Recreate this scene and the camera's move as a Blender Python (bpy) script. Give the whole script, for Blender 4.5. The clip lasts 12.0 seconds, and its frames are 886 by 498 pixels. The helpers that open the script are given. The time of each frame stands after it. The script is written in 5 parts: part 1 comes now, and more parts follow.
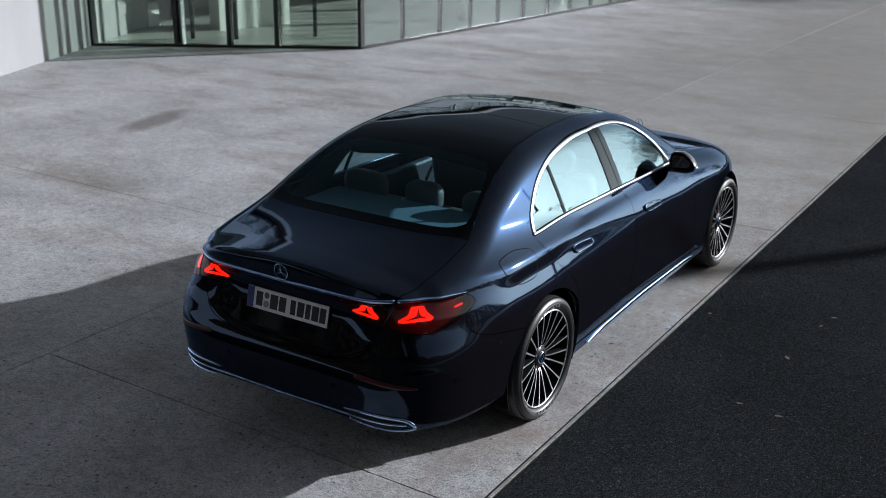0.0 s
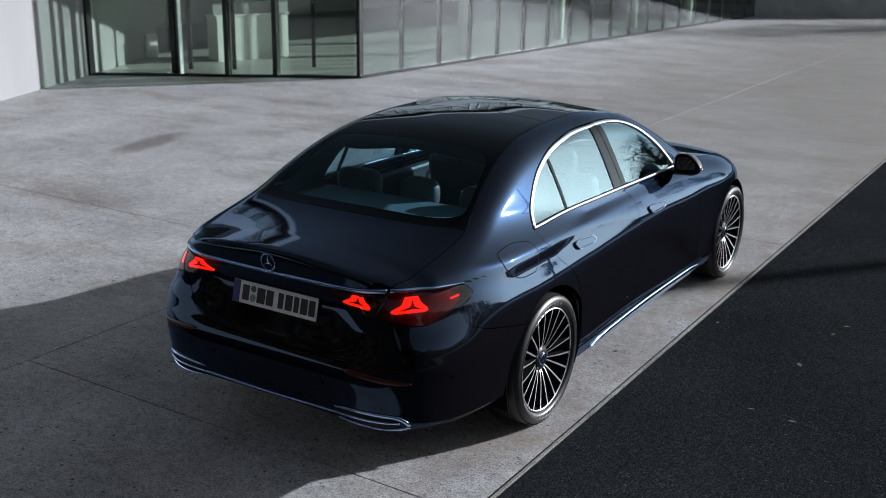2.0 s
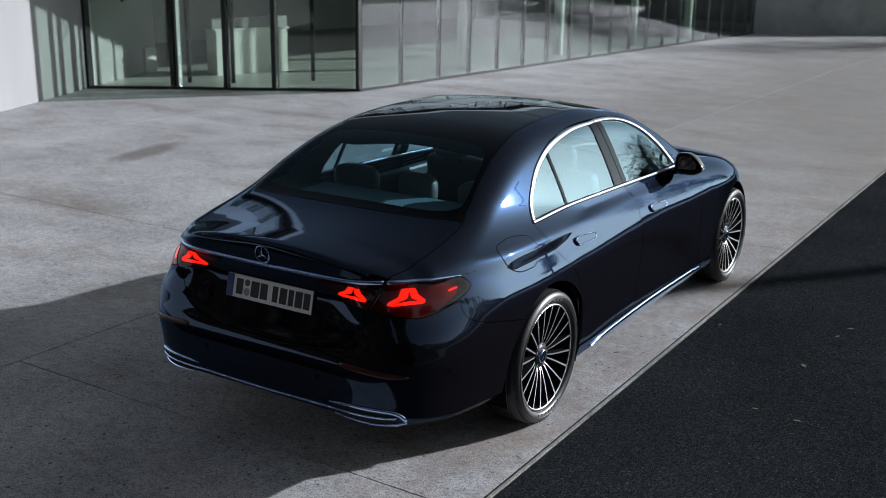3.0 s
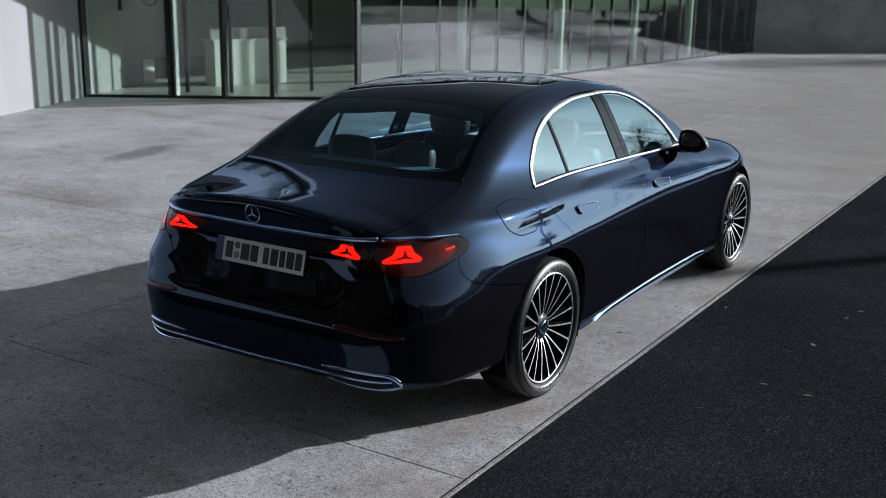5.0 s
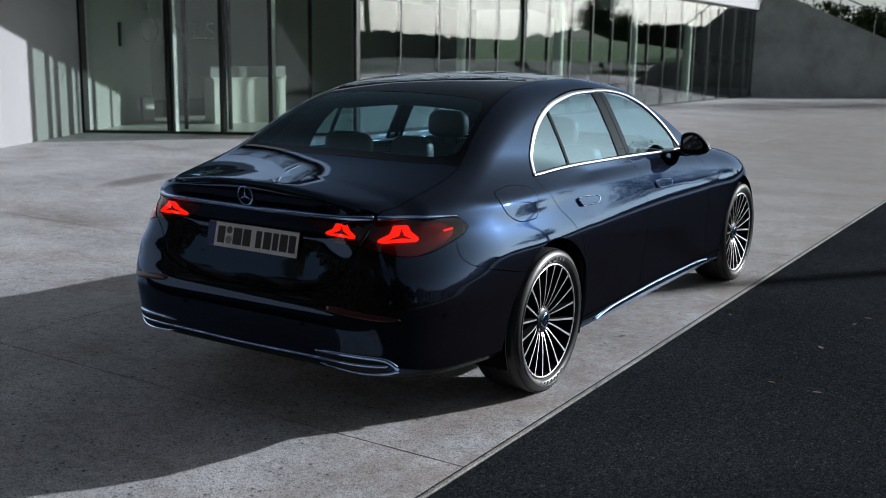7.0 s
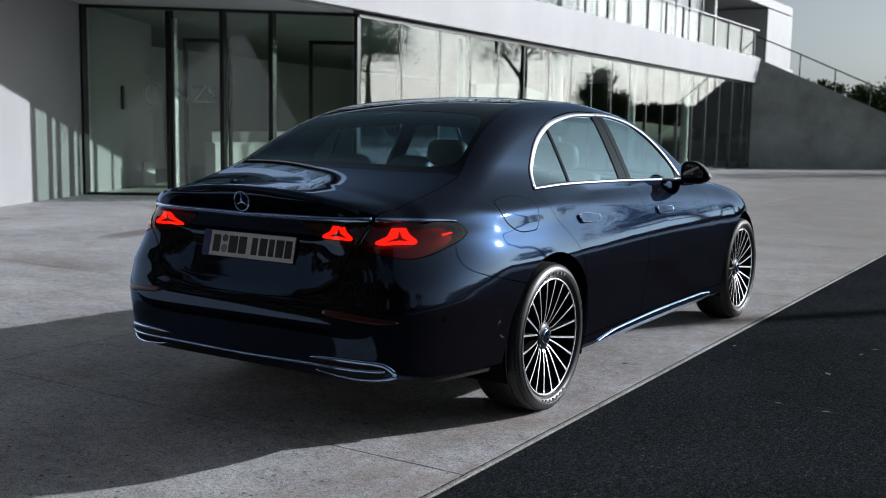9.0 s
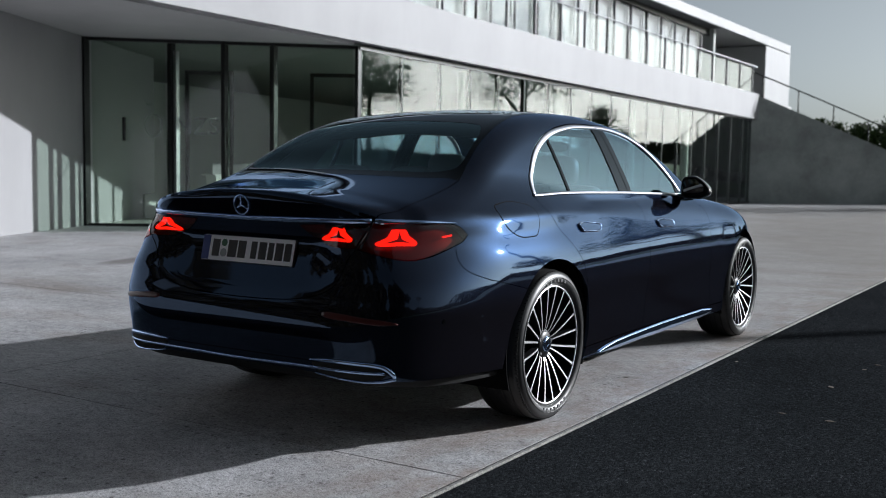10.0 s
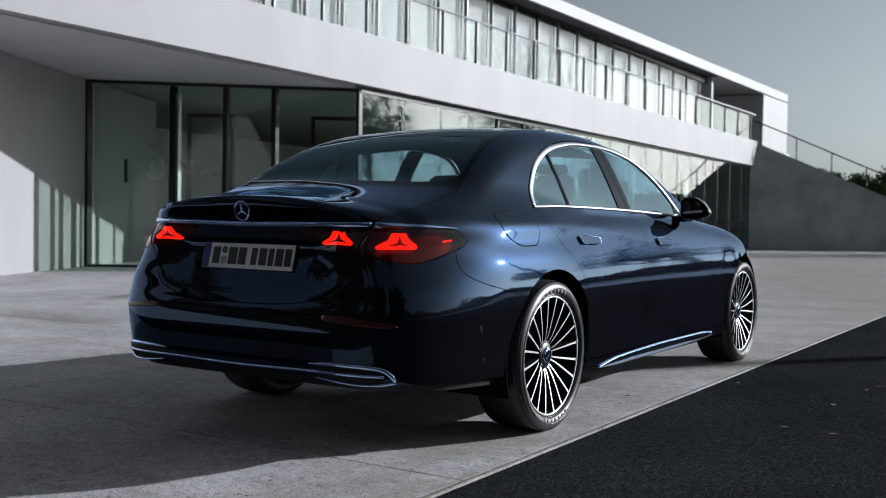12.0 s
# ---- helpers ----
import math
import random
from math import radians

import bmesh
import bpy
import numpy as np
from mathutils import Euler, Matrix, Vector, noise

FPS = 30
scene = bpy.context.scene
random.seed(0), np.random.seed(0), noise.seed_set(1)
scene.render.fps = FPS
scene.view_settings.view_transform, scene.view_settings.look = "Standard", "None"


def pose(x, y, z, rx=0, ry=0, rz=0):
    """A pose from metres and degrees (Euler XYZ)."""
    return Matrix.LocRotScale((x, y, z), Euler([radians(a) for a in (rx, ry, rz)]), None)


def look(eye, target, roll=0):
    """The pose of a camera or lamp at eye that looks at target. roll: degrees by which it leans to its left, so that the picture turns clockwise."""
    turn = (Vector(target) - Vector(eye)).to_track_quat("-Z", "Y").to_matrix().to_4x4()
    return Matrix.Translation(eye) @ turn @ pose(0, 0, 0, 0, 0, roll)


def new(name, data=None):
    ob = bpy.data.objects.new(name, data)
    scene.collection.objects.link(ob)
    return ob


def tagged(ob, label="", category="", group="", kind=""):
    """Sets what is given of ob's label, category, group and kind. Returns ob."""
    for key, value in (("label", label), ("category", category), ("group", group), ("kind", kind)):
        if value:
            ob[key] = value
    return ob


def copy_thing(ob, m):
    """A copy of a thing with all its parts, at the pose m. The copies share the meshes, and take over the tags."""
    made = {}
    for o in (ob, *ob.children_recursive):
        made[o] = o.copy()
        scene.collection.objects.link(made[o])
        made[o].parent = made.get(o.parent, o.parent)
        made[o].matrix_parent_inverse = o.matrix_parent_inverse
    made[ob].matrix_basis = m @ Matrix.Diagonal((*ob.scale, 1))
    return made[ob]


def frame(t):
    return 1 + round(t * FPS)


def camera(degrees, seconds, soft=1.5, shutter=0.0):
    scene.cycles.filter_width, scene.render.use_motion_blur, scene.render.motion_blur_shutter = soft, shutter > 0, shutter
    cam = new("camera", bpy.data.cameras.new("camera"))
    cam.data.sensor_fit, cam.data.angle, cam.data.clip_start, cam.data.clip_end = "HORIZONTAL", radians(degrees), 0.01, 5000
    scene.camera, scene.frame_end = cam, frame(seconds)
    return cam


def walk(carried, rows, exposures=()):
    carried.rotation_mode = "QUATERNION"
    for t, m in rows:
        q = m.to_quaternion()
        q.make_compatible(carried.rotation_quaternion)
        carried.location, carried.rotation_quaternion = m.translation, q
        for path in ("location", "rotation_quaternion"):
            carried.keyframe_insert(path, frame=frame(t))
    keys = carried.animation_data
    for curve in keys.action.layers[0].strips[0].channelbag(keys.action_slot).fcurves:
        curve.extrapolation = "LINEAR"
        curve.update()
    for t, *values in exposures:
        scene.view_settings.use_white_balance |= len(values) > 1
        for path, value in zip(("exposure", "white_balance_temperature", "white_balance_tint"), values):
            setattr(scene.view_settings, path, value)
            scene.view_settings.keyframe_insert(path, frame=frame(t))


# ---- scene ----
cam = camera(45.8, 12.0, soft=0.9)
PATH = [
    (0, (3.22, -4.724, 2.827), (2.214, -3.129, 2.16), 1.0),
    (0.5, (3.2, -4.686, 2.747), (2.19, -3.085, 2.101), 1.0),
    (1, (3.187, -4.649, 2.66), (2.174, -3.042, 2.035), 1.0),
    (1.5, (3.175, -4.613, 2.579), (2.157, -3.001, 1.973), 0.9),
    (2, (3.163, -4.579, 2.495), (2.14, -2.963, 1.911), 0.9),
    (2.5, (3.153, -4.555, 2.42), (2.127, -2.933, 1.854), 0.9),
    (3, (3.145, -4.528, 2.34), (2.116, -2.903, 1.795), 0.9),
    (5, (3.109, -4.442, 2.003), (2.072, -2.805, 1.508), 0.9),
    (5.5, (3.101, -4.425, 1.921), (2.062, -2.784, 1.443), 0.9),
    (6, (3.098, -4.414, 1.838), (2.056, -2.769, 1.383), 0.9),
    (6.5, (3.094, -4.4, 1.761), (2.049, -2.75, 1.331), 0.9),
    (7, (3.09, -4.388, 1.676), (2.04, -2.732, 1.281), 0.9),
    (9, (3.086, -4.363, 1.355), (2.021, -2.688, 1.111), 0.9),
    (9.5, (3.086, -4.361, 1.277), (2.018, -2.683, 1.07), 0.9),
    (10, (3.088, -4.36, 1.2), (2.017, -2.679, 1.032), 0.9),
    (10.5, (3.092, -4.365, 1.135), (2.019, -2.682, 1.0), 0.9),
    (11, (3.096, -4.369, 1.073), (2.022, -2.685, 0.97), 1.0),
    (11.5, (3.1, -4.372, 1.031), (2.025, -2.687, 0.95), 1.0),
    (12, (3.101, -4.373, 1.005), (2.025, -2.688, 0.937), 0.9),
]
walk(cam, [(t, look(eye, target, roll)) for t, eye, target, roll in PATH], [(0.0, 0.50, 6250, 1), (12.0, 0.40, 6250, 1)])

# a fairly open lens, focused on the car
cam.data.dof.use_dof, cam.data.dof.focus_distance, cam.data.dof.aperture_fstop = True, 5.6, 3.0

# ---- light ----
SUN_AZ, SUN_EL = 37.3, 16.7     # clockwise from +y; height over the horizon
world = bpy.data.worlds.new("sky")
scene.world = world
world.use_nodes = True
sky = world.node_tree.nodes.new("ShaderNodeTexSky")
sky.sky_type, sky.sun_disc = "NISHITA", False
sky.sun_elevation, sky.sun_rotation = radians(SUN_EL), radians(SUN_AZ)
sky.air_density, sky.dust_density, sky.ozone_density = 0.45, 2.0, 1.8
haze = world.node_tree.nodes.new("ShaderNodeHueSaturation")
haze.inputs["Saturation"].default_value = 0.38
world.node_tree.links.new(sky.outputs[0], haze.inputs["Color"])
world.node_tree.links.new(haze.outputs[0], world.node_tree.nodes["Background"].inputs[0])
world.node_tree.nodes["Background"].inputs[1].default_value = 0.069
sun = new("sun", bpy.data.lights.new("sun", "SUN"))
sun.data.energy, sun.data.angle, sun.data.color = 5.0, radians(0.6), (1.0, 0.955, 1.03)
sx, sy = math.sin(radians(SUN_AZ)), math.cos(radians(SUN_AZ))
sun.matrix_world = look((30 * sx, 30 * sy, 30 * math.tan(radians(SUN_EL))), (0, 0, 0))


# ---- materials ----
def material(name, color, rough=0.5, metal=0.0, coat=0.0, spec=0.5, ior=1.5):
    m = bpy.data.materials.new(name)
    m.use_nodes = True
    b = m.node_tree.nodes["Principled BSDF"]
    b.inputs["Base Color"].default_value = (*color, 1)
    b.inputs["Roughness"].default_value = rough
    b.inputs["Metallic"].default_value = metal
    b.inputs["Coat Weight"].default_value = coat
    b.inputs["Coat Roughness"].default_value = 0.02
    b.inputs["Specular IOR Level"].default_value = spec
    b.inputs["IOR"].default_value = ior
    return m


def nodes_of(m):
    t = m.node_tree
    return t, t.nodes["Principled BSDF"]


def add(t, kind, **values):
    n = t.nodes.new(kind)
    for k, v in values.items():
        n.inputs[k.replace("_", " ")].default_value = v
    return n


def coords(t, scale=(1, 1, 1)):
    geo = t.nodes.new("ShaderNodeNewGeometry")
    mp = t.nodes.new("ShaderNodeMapping")
    mp.inputs["Scale"].default_value = scale
    t.links.new(geo.outputs["Position"], mp.inputs["Vector"])
    return mp.outputs[0]


def noise_of(t, vec, scale, detail=4.0, rough=0.55):
    n = add(t, "ShaderNodeTexNoise", Scale=scale, Detail=detail, Roughness=rough)
    t.links.new(vec, n.inputs["Vector"])
    return n.outputs["Fac"]


def ramp(t, fac, stops):
    r = t.nodes.new("ShaderNodeValToRGB")
    e = r.color_ramp.elements
    while len(e) < len(stops):
        e.new(0.5)
    for el, (p, c) in zip(e, stops):
        el.position, el.color = p, (*c, 1) if isinstance(c, tuple) else (c, c, c, 1)
    t.links.new(fac, r.inputs[0])
    return r.outputs[0]


def mixed(t, a, b, fac, how="MIX"):
    m = t.nodes.new("ShaderNodeMixRGB")
    m.blend_type = how
    for k, v in ((0, fac), (1, a), (2, b)):
        if hasattr(v, "is_output"):
            t.links.new(v, m.inputs[k])
        else:
            m.inputs[k].default_value = v if k == 0 else (*v, 1)
    return m.outputs[0]


def bump(t, b, height, strength, distance):
    n = add(t, "ShaderNodeBump", Strength=strength, Distance=distance)
    t.links.new(height, n.inputs["Height"])
    t.links.new(n.outputs[0], b.inputs["Normal"])
    return n


def concrete(name, lo, hi, stain, fine=0.6, piece=0.05, depth=0.004):
    """Cast concrete: cloudy tone, brownish stains, pores and grain."""
    m = material(name, hi, 0.78)
    t, b = nodes_of(m)
    v = coords(t)
    cloud = ramp(t, noise_of(t, v, 0.55, 6, 0.6), [(0.3, lo), (0.7, hi)])
    dirt = ramp(t, noise_of(t, coords(t, (0.5, 1.1, 1)), 0.9, 5, 0.65), [(0.50, 0.0), (0.68, 1.0)])
    c = mixed(t, cloud, stain, mixed(t, (0, 0, 0), (0.68, 0.68, 0.68), dirt))
    streak = ramp(t, noise_of(t, coords(t, (0.8, 1.0, 1)), 1.3, 7, 0.7), [(0.35, 0.72), (0.6, 1.06)])
    c = mixed(t, c, streak, 0.8, "MULTIPLY")
    mottle = ramp(t, noise_of(t, v, 14, 5, 0.7), [(0.32, 0.66), (0.62, 1.12)])
    c = mixed(t, c, mottle, min(0.9, 0.1 + fine), "MULTIPLY")
    grain = noise_of(t, v, 130, 3, 0.7)
    c = mixed(t, c, ramp(t, grain, [(0.36, 0.12), (0.58, 1.05)]), fine, "MULTIPLY")
    pores = add(t, "ShaderNodeTexVoronoi", Scale=55.0)
    t.links.new(v, pores.inputs["Vector"])
    pick = ramp(t, pores.outputs["Color"], [(0.50, 1.0), (0.60, 0.0)])
    hole = ramp(t, pores.outputs["Distance"], [(0.12, 0.08), (0.36, 1.0)])
    hole = mixed(t, (1, 1, 1), hole, pick)
    c = mixed(t, c, hole, fine, "MULTIPLY")
    pits = add(t, "ShaderNodeTexVoronoi", Scale=20.0)
    t.links.new(v, pits.inputs["Vector"])
    few = ramp(t, pits.outputs["Color"], [(0.28, 1.0), (0.34, 0.0)])
    pit = mixed(t, (1, 1, 1), ramp(t, pits.outputs["Distance"], [(0.10, 0.05), (0.24, 1.0)]), few)
    c = mixed(t, c, pit, min(1.0, fine * 1.3), "MULTIPLY")
    speck = ramp(t, noise_of(t, v, 48, 4, 0.75), [(0.38, 0.45), (0.52, 1.06)])
    c = mixed(t, c, speck, fine, "MULTIPLY")
    if piece:
        # one long oil-dark stain on the plaza
        geo = t.nodes.new("ShaderNodeNewGeometry")
        mp = t.nodes.new("ShaderNodeMapping")
        mp.vector_type = "TEXTURE"
        mp.inputs["Location"].default_value = (-6.4, 3.95, 0)
        mp.inputs["Rotation"].default_value = (0, 0, radians(14))
        mp.inputs["Scale"].default_value = (0.30, 0.95, 1)
        wob = add(t, "ShaderNodeTexNoise", Scale=2.2, Detail=4.0)
        t.links.new(geo.outputs["Position"], wob.inputs["Vector"])
        t.links.new(mixed(t, geo.outputs["Position"], wob.outputs["Color"], 0.0), mp.inputs["Vector"])
        spot = t.nodes.new("ShaderNodeTexGradient")
        spot.gradient_type = "SPHERICAL"
        t.links.new(mp.outputs[0], spot.inputs[0])
        patch = mixed(t, spot.outputs["Fac"], wob.outputs["Fac"], 1.0, "MULTIPLY")
        c = mixed(t, c, (0.13, 0.115, 0.11), ramp(t, patch, [(0.06, 0.0), (0.28, 0.75)]))
        # brown dust gathered along the open edge
        xyz = t.nodes.new("ShaderNodeSeparateXYZ")
        t.links.new(geo.outputs["Position"], xyz.inputs[0])
        edge = add(t, "ShaderNodeMapRange", From_Min=0.35, From_Max=1.06)
        t.links.new(xyz.outputs["X"], edge.inputs["Value"])
        dust = mixed(t, edge.outputs[0], ramp(t, noise_of(t, coords(t, (1.6, 0.7, 1)), 2.2, 6, 0.7), [(0.42, 0.0), (0.66, 0.75)]), 1.0, "MULTIPLY")
        c = mixed(t, c, (0.24, 0.17, 0.125), dust)
        # wide brownish tint: weaker light on the far side of the plaza, painted in
        wide = t.nodes.new("ShaderNodeMapping")
        wide.vector_type = "TEXTURE"
        wide.inputs["Location"].default_value = (1.5, 19, 0)
        wide.inputs["Scale"].default_value = (9, 20, 1)
        t.links.new(geo.outputs["Position"], wide.inputs["Vector"])
        halo = t.nodes.new("ShaderNodeTexGradient")
        halo.gradient_type = "SPHERICAL"
        t.links.new(wide.outputs[0], halo.inputs[0])
        cover = mixed(t, halo.outputs["Fac"], noise_of(t, coords(t, (1, 0.6, 1)), 0.5, 5, 0.6), 0.6, "MULTIPLY")
        c = mixed(t, c, (0.215, 0.198, 0.18), ramp(t, cover, [(0.03, 0.0), (0.40, 0.9)]))
        info = t.nodes.new("ShaderNodeObjectInfo")
        c = mixed(t, c, ramp(t, info.outputs["Random"], [(0, 1 - piece * 2), (1, 1.0)]), 1.0, "MULTIPLY")
    t.links.new(c, b.inputs["Base Color"])
    t.links.new(ramp(t, noise_of(t, v, 3.0, 4), [(0.3, 0.62), (0.7, 0.88)]), b.inputs["Roughness"])
    bump(t, b, mixed(t, mixed(t, grain, hole, 0.5, "MULTIPLY"), pit, 0.6, "MULTIPLY"), 0.6, depth)
    return m


def tarmac():
    """Fine dark asphalt with a pale fleck here and there."""
    m = material("asphalt", (0.02, 0.02, 0.021), 1.0, spec=0.0)
    t, b = nodes_of(m)
    v = coords(t)
    stones = add(t, "ShaderNodeTexVoronoi", Scale=150.0)
    t.links.new(v, stones.inputs["Vector"])
    tone = ramp(t, stones.outputs["Color"], [(0.0, (0.0075, 0.008, 0.009)), (0.55, (0.020, 0.022, 0.0245)), (0.9, (0.045, 0.049, 0.054)), (1.0, (0.14, 0.15, 0.16))])
    c = mixed(t, tone, ramp(t, noise_of(t, v, 0.8, 5), [(0.3, 0.7), (0.7, 1.15)]), 0.8, "MULTIPLY")
    t.links.new(c, b.inputs["Base Color"])
    h = mixed(t, ramp(t, stones.outputs["Distance"], [(0.0, 1.0), (0.6, 0.0)]), noise_of(t, v, 110, 3), 0.5)
    bump(t, b, h, 0.7, 0.004)
    return m


def car_paint():
    """Near-black navy flake under a hard clear coat."""
    m = material("navy_metallic_paint", (0.003, 0.007, 0.016), 0.34, 1.0)
    t = m.node_tree
    t.nodes.remove(t.nodes["Principled BSDF"])
    v = coords(t)
    flake = add(t, "ShaderNodeTexVoronoi", Scale=900.0)
    t.links.new(v, flake.inputs["Vector"])
    base = add(t, "ShaderNodeBsdfGlossy", Roughness=0.31)
    t.links.new(mixed(t, (0.0004, 0.0012, 0.0034), (0.0014, 0.0034, 0.0086), flake.outputs["Color"]), base.inputs["Color"])
    gloss = t.nodes.new("ShaderNodeBsdfGlossy")
    gloss.inputs["Color"].default_value = (0.49, 0.68, 1.0, 1)
    t.links.new(ramp(t, noise_of(t, v, 1.5, 4), [(0.3, 0.03), (0.75, 0.05)]), gloss.inputs["Roughness"])
    body = t.nodes.new("ShaderNodeBsdfDiffuse")
    body.inputs[0].default_value = (0.0038, 0.0031, 0.0036, 1)
    both = t.nodes.new("ShaderNodeAddShader")
    t.links.new(base.outputs[0], both.inputs[0])
    t.links.new(body.outputs[0], both.inputs[1])
    mix_by_angle(t, both.outputs[0], gloss.outputs[0], 0.058, 5.0)
    return m


def black_gloss(name, mirror, rough):
    """Printed black under glass: no grain, only a thin mirror film."""
    m = material(name, (0.0025, 0.0027, 0.003), 0.5, spec=0.0)
    t, b = nodes_of(m)
    gloss = add(t, "ShaderNodeBsdfGlossy", Roughness=rough)
    gloss.inputs["Color"].default_value = (0.52, 0.60, 0.68, 1)
    mix_by_angle(t, b.outputs[0], gloss.outputs[0], mirror)
    return m


def mix_by_angle(t, under, gloss, mirror, steep=5.0):
    """Lays a glossy film over a shader: its share grows towards glancing angles. mirror: its share seen head on."""
    facing = t.nodes.new("ShaderNodeLayerWeight")
    facing.inputs[0].default_value = 0.5
    power = t.nodes.new("ShaderNodeMath")
    power.operation = "POWER"
    power.inputs[1].default_value = steep
    t.links.new(facing.outputs["Facing"], power.inputs[0])
    share = t.nodes.new("ShaderNodeMath")
    share.operation = "MULTIPLY_ADD"
    share.inputs[1].default_value, share.inputs[2].default_value = 1 - mirror, mirror
    t.links.new(power.outputs[0], share.inputs[0])
    mx = t.nodes.new("ShaderNodeMixShader")
    t.links.new(share.outputs[0], mx.inputs[0])
    t.links.new(under, mx.inputs[1])
    t.links.new(gloss, mx.inputs[2])
    t.links.new(mx.outputs[0], t.nodes["Material Output"].inputs[0])


def pane(name, tint, mirror=0.04, rough=0.0, wave=0.0, sheen=(0.96, 0.98, 1.0)):
    """Thin glass: clear where seen straight through, mirror-like at a glancing angle. mirror: its reflectance seen head on."""
    m = bpy.data.materials.new(name)
    m.use_nodes = True
    t = m.node_tree
    t.nodes.remove(t.nodes["Principled BSDF"])
    clear = t.nodes.new("ShaderNodeBsdfTransparent")
    clear.inputs[0].default_value = (*tint, 1)
    gloss = t.nodes.new("ShaderNodeBsdfGlossy")
    gloss.inputs["Roughness"].default_value = rough
    gloss.inputs["Color"].default_value = (*sheen, 1)
    if wave:
        bp = add(t, "ShaderNodeBump", Strength=wave, Distance=0.05)
        t.links.new(noise_of(t, coords(t), 0.9, 2), bp.inputs["Height"])
        t.links.new(bp.outputs[0], gloss.inputs["Normal"])
    mix_by_angle(t, clear.outputs[0], gloss.outputs[0], mirror)
    return m


def plaster(name, color, rough=0.6, tone=0.08):
    m = material(name, color, rough)
    t, b = nodes_of(m)
    v = coords(t)
    a = tuple(c * (1 - tone * 2) for c in color)
    c = mixed(t, a, color, ramp(t, noise_of(t, coords(t, (1, 1, 0.35)), 0.7, 6, 0.6), [(0.3, 0.0), (0.65, 1.0)]))
    t.links.new(c, b.inputs["Base Color"])
    bump(t, b, noise_of(t, v, 90, 3), 0.25, 0.002)
    return m


def foliage(name, lo, hi):
    m = material(name, hi, 0.6, spec=0.25)
    t, b = nodes_of(m)
    geo = t.nodes.new("ShaderNodeNewGeometry")
    c = mixed(t, lo, hi, geo.outputs["Random Per Island"])
    t.links.new(c, b.inputs["Base Color"])
    return m


def grassy():
    m = material("grass_ground", (0.05, 0.07, 0.02), 0.9)
    t, b = nodes_of(m)
    v = coords(t)
    c = ramp(t, noise_of(t, v, 0.35, 8, 0.7), [(0.3, (0.030, 0.055, 0.016)), (0.55, (0.05, 0.10, 0.028)), (0.75, (0.09, 0.12, 0.04))])
    c = mixed(t, c, ramp(t, noise_of(t, v, 25, 3), [(0.3, 0.5), (0.7, 1.0)]), 0.8, "MULTIPLY")
    t.links.new(c, b.inputs["Base Color"])
    bump(t, b, noise_of(t, v, 18, 5), 1.0, 0.05)
    return m


def glow(name, color, strength):
    m = material(name, (0.25, 0.01, 0.008), 0.3)
    b = m.node_tree.nodes["Principled BSDF"]
    b.inputs["Emission Color"].default_value = (*color, 1)
    b.inputs["Emission Strength"].default_value = strength
    return m


def bark():
    m = material("bark", (0.06, 0.045, 0.035), 0.9)
    t, b = nodes_of(m)
    n = noise_of(t, coords(t, (6, 6, 1)), 3, 5)
    t.links.new(ramp(t, n, [(0.3, (0.03, 0.022, 0.017)), (0.7, (0.10, 0.08, 0.06))]), b.inputs["Base Color"])
    bump(t, b, n, 0.8, 0.03)
    return m


SLAB = concrete("plaza_concrete", (0.485, 0.487, 0.503), (0.685, 0.687, 0.707), (0.30, 0.245, 0.205), fine=0.66)
ASPHALT = tarmac()
KERB = concrete("edging_concrete", (0.26, 0.25, 0.235), (0.42, 0.41, 0.39), (0.11, 0.09, 0.075), piece=0)
RENDERED = plaster("white_render", (0.282, 0.279, 0.286))
FAIR = concrete("fair_faced_concrete", (0.37, 0.40, 0.375), (0.46, 0.485, 0.455), (0.31, 0.32, 0.30), fine=0.06, piece=0, depth=0.001)
SOFFIT = plaster("soffit_plaster", (0.42, 0.415, 0.42))
DARK_FRAME = material("anthracite_window_frame", (0.012, 0.013, 0.013), 0.35, 0.3)
STEEL = material("grey_steel", (0.30, 0.31, 0.32), 0.35, 0.9)
RAIL_POST = material("grey_railing_paint", (0.16, 0.16, 0.165), 0.5)
FACADE_GLASS = pane("green_facade_glass", (0.88, 0.94, 0.90), 0.075, wave=0.004, sheen=(0.78, 0.76, 0.82))
UPPER_GLASS = pane("upper_window_glass", (0.925, 0.95, 0.945), 0.028, sheen=(0.45, 0.45, 0.47))
ENTRY_GLASS = pane("entrance_glass", (0.885, 0.925, 0.89), 0.032)
RAIL_GLASS = pane("railing_glass", (0.92, 0.94, 0.94), 0.015)
BLIND = plaster("pale_blind_cloth", (0.42, 0.416, 0.43), 0.9)
# near black: shade below the roof slab put into the colour
OVERHANG = plaster("overhang_shade", (0.045, 0.045, 0.047), 0.7)
ROOM = plaster("interior_white", (0.68, 0.70, 0.67), 0.7)
HALL = plaster("hall_ceiling_grey", (0.19, 0.205, 0.19), 0.7)
ROOM_FLOOR = plaster("interior_floor", (0.50, 0.51, 0.49), 0.35)
GRASS = grassy()
LEAF = foliage("tree_leaves", (0.024, 0.040, 0.014), (0.07, 0.10, 0.03))
DRY_LEAF = foliage("dry_leaf", (0.06, 0.045, 0.033), (0.15, 0.12, 0.09))
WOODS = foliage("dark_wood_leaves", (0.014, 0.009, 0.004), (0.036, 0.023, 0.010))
BARK = bark()
PAINT = car_paint()
# the blue of the mirrored sky is put into the chrome's own tint
CHROME = material("chrome", (0.48, 0.64, 0.95), 0.06, 1.0)
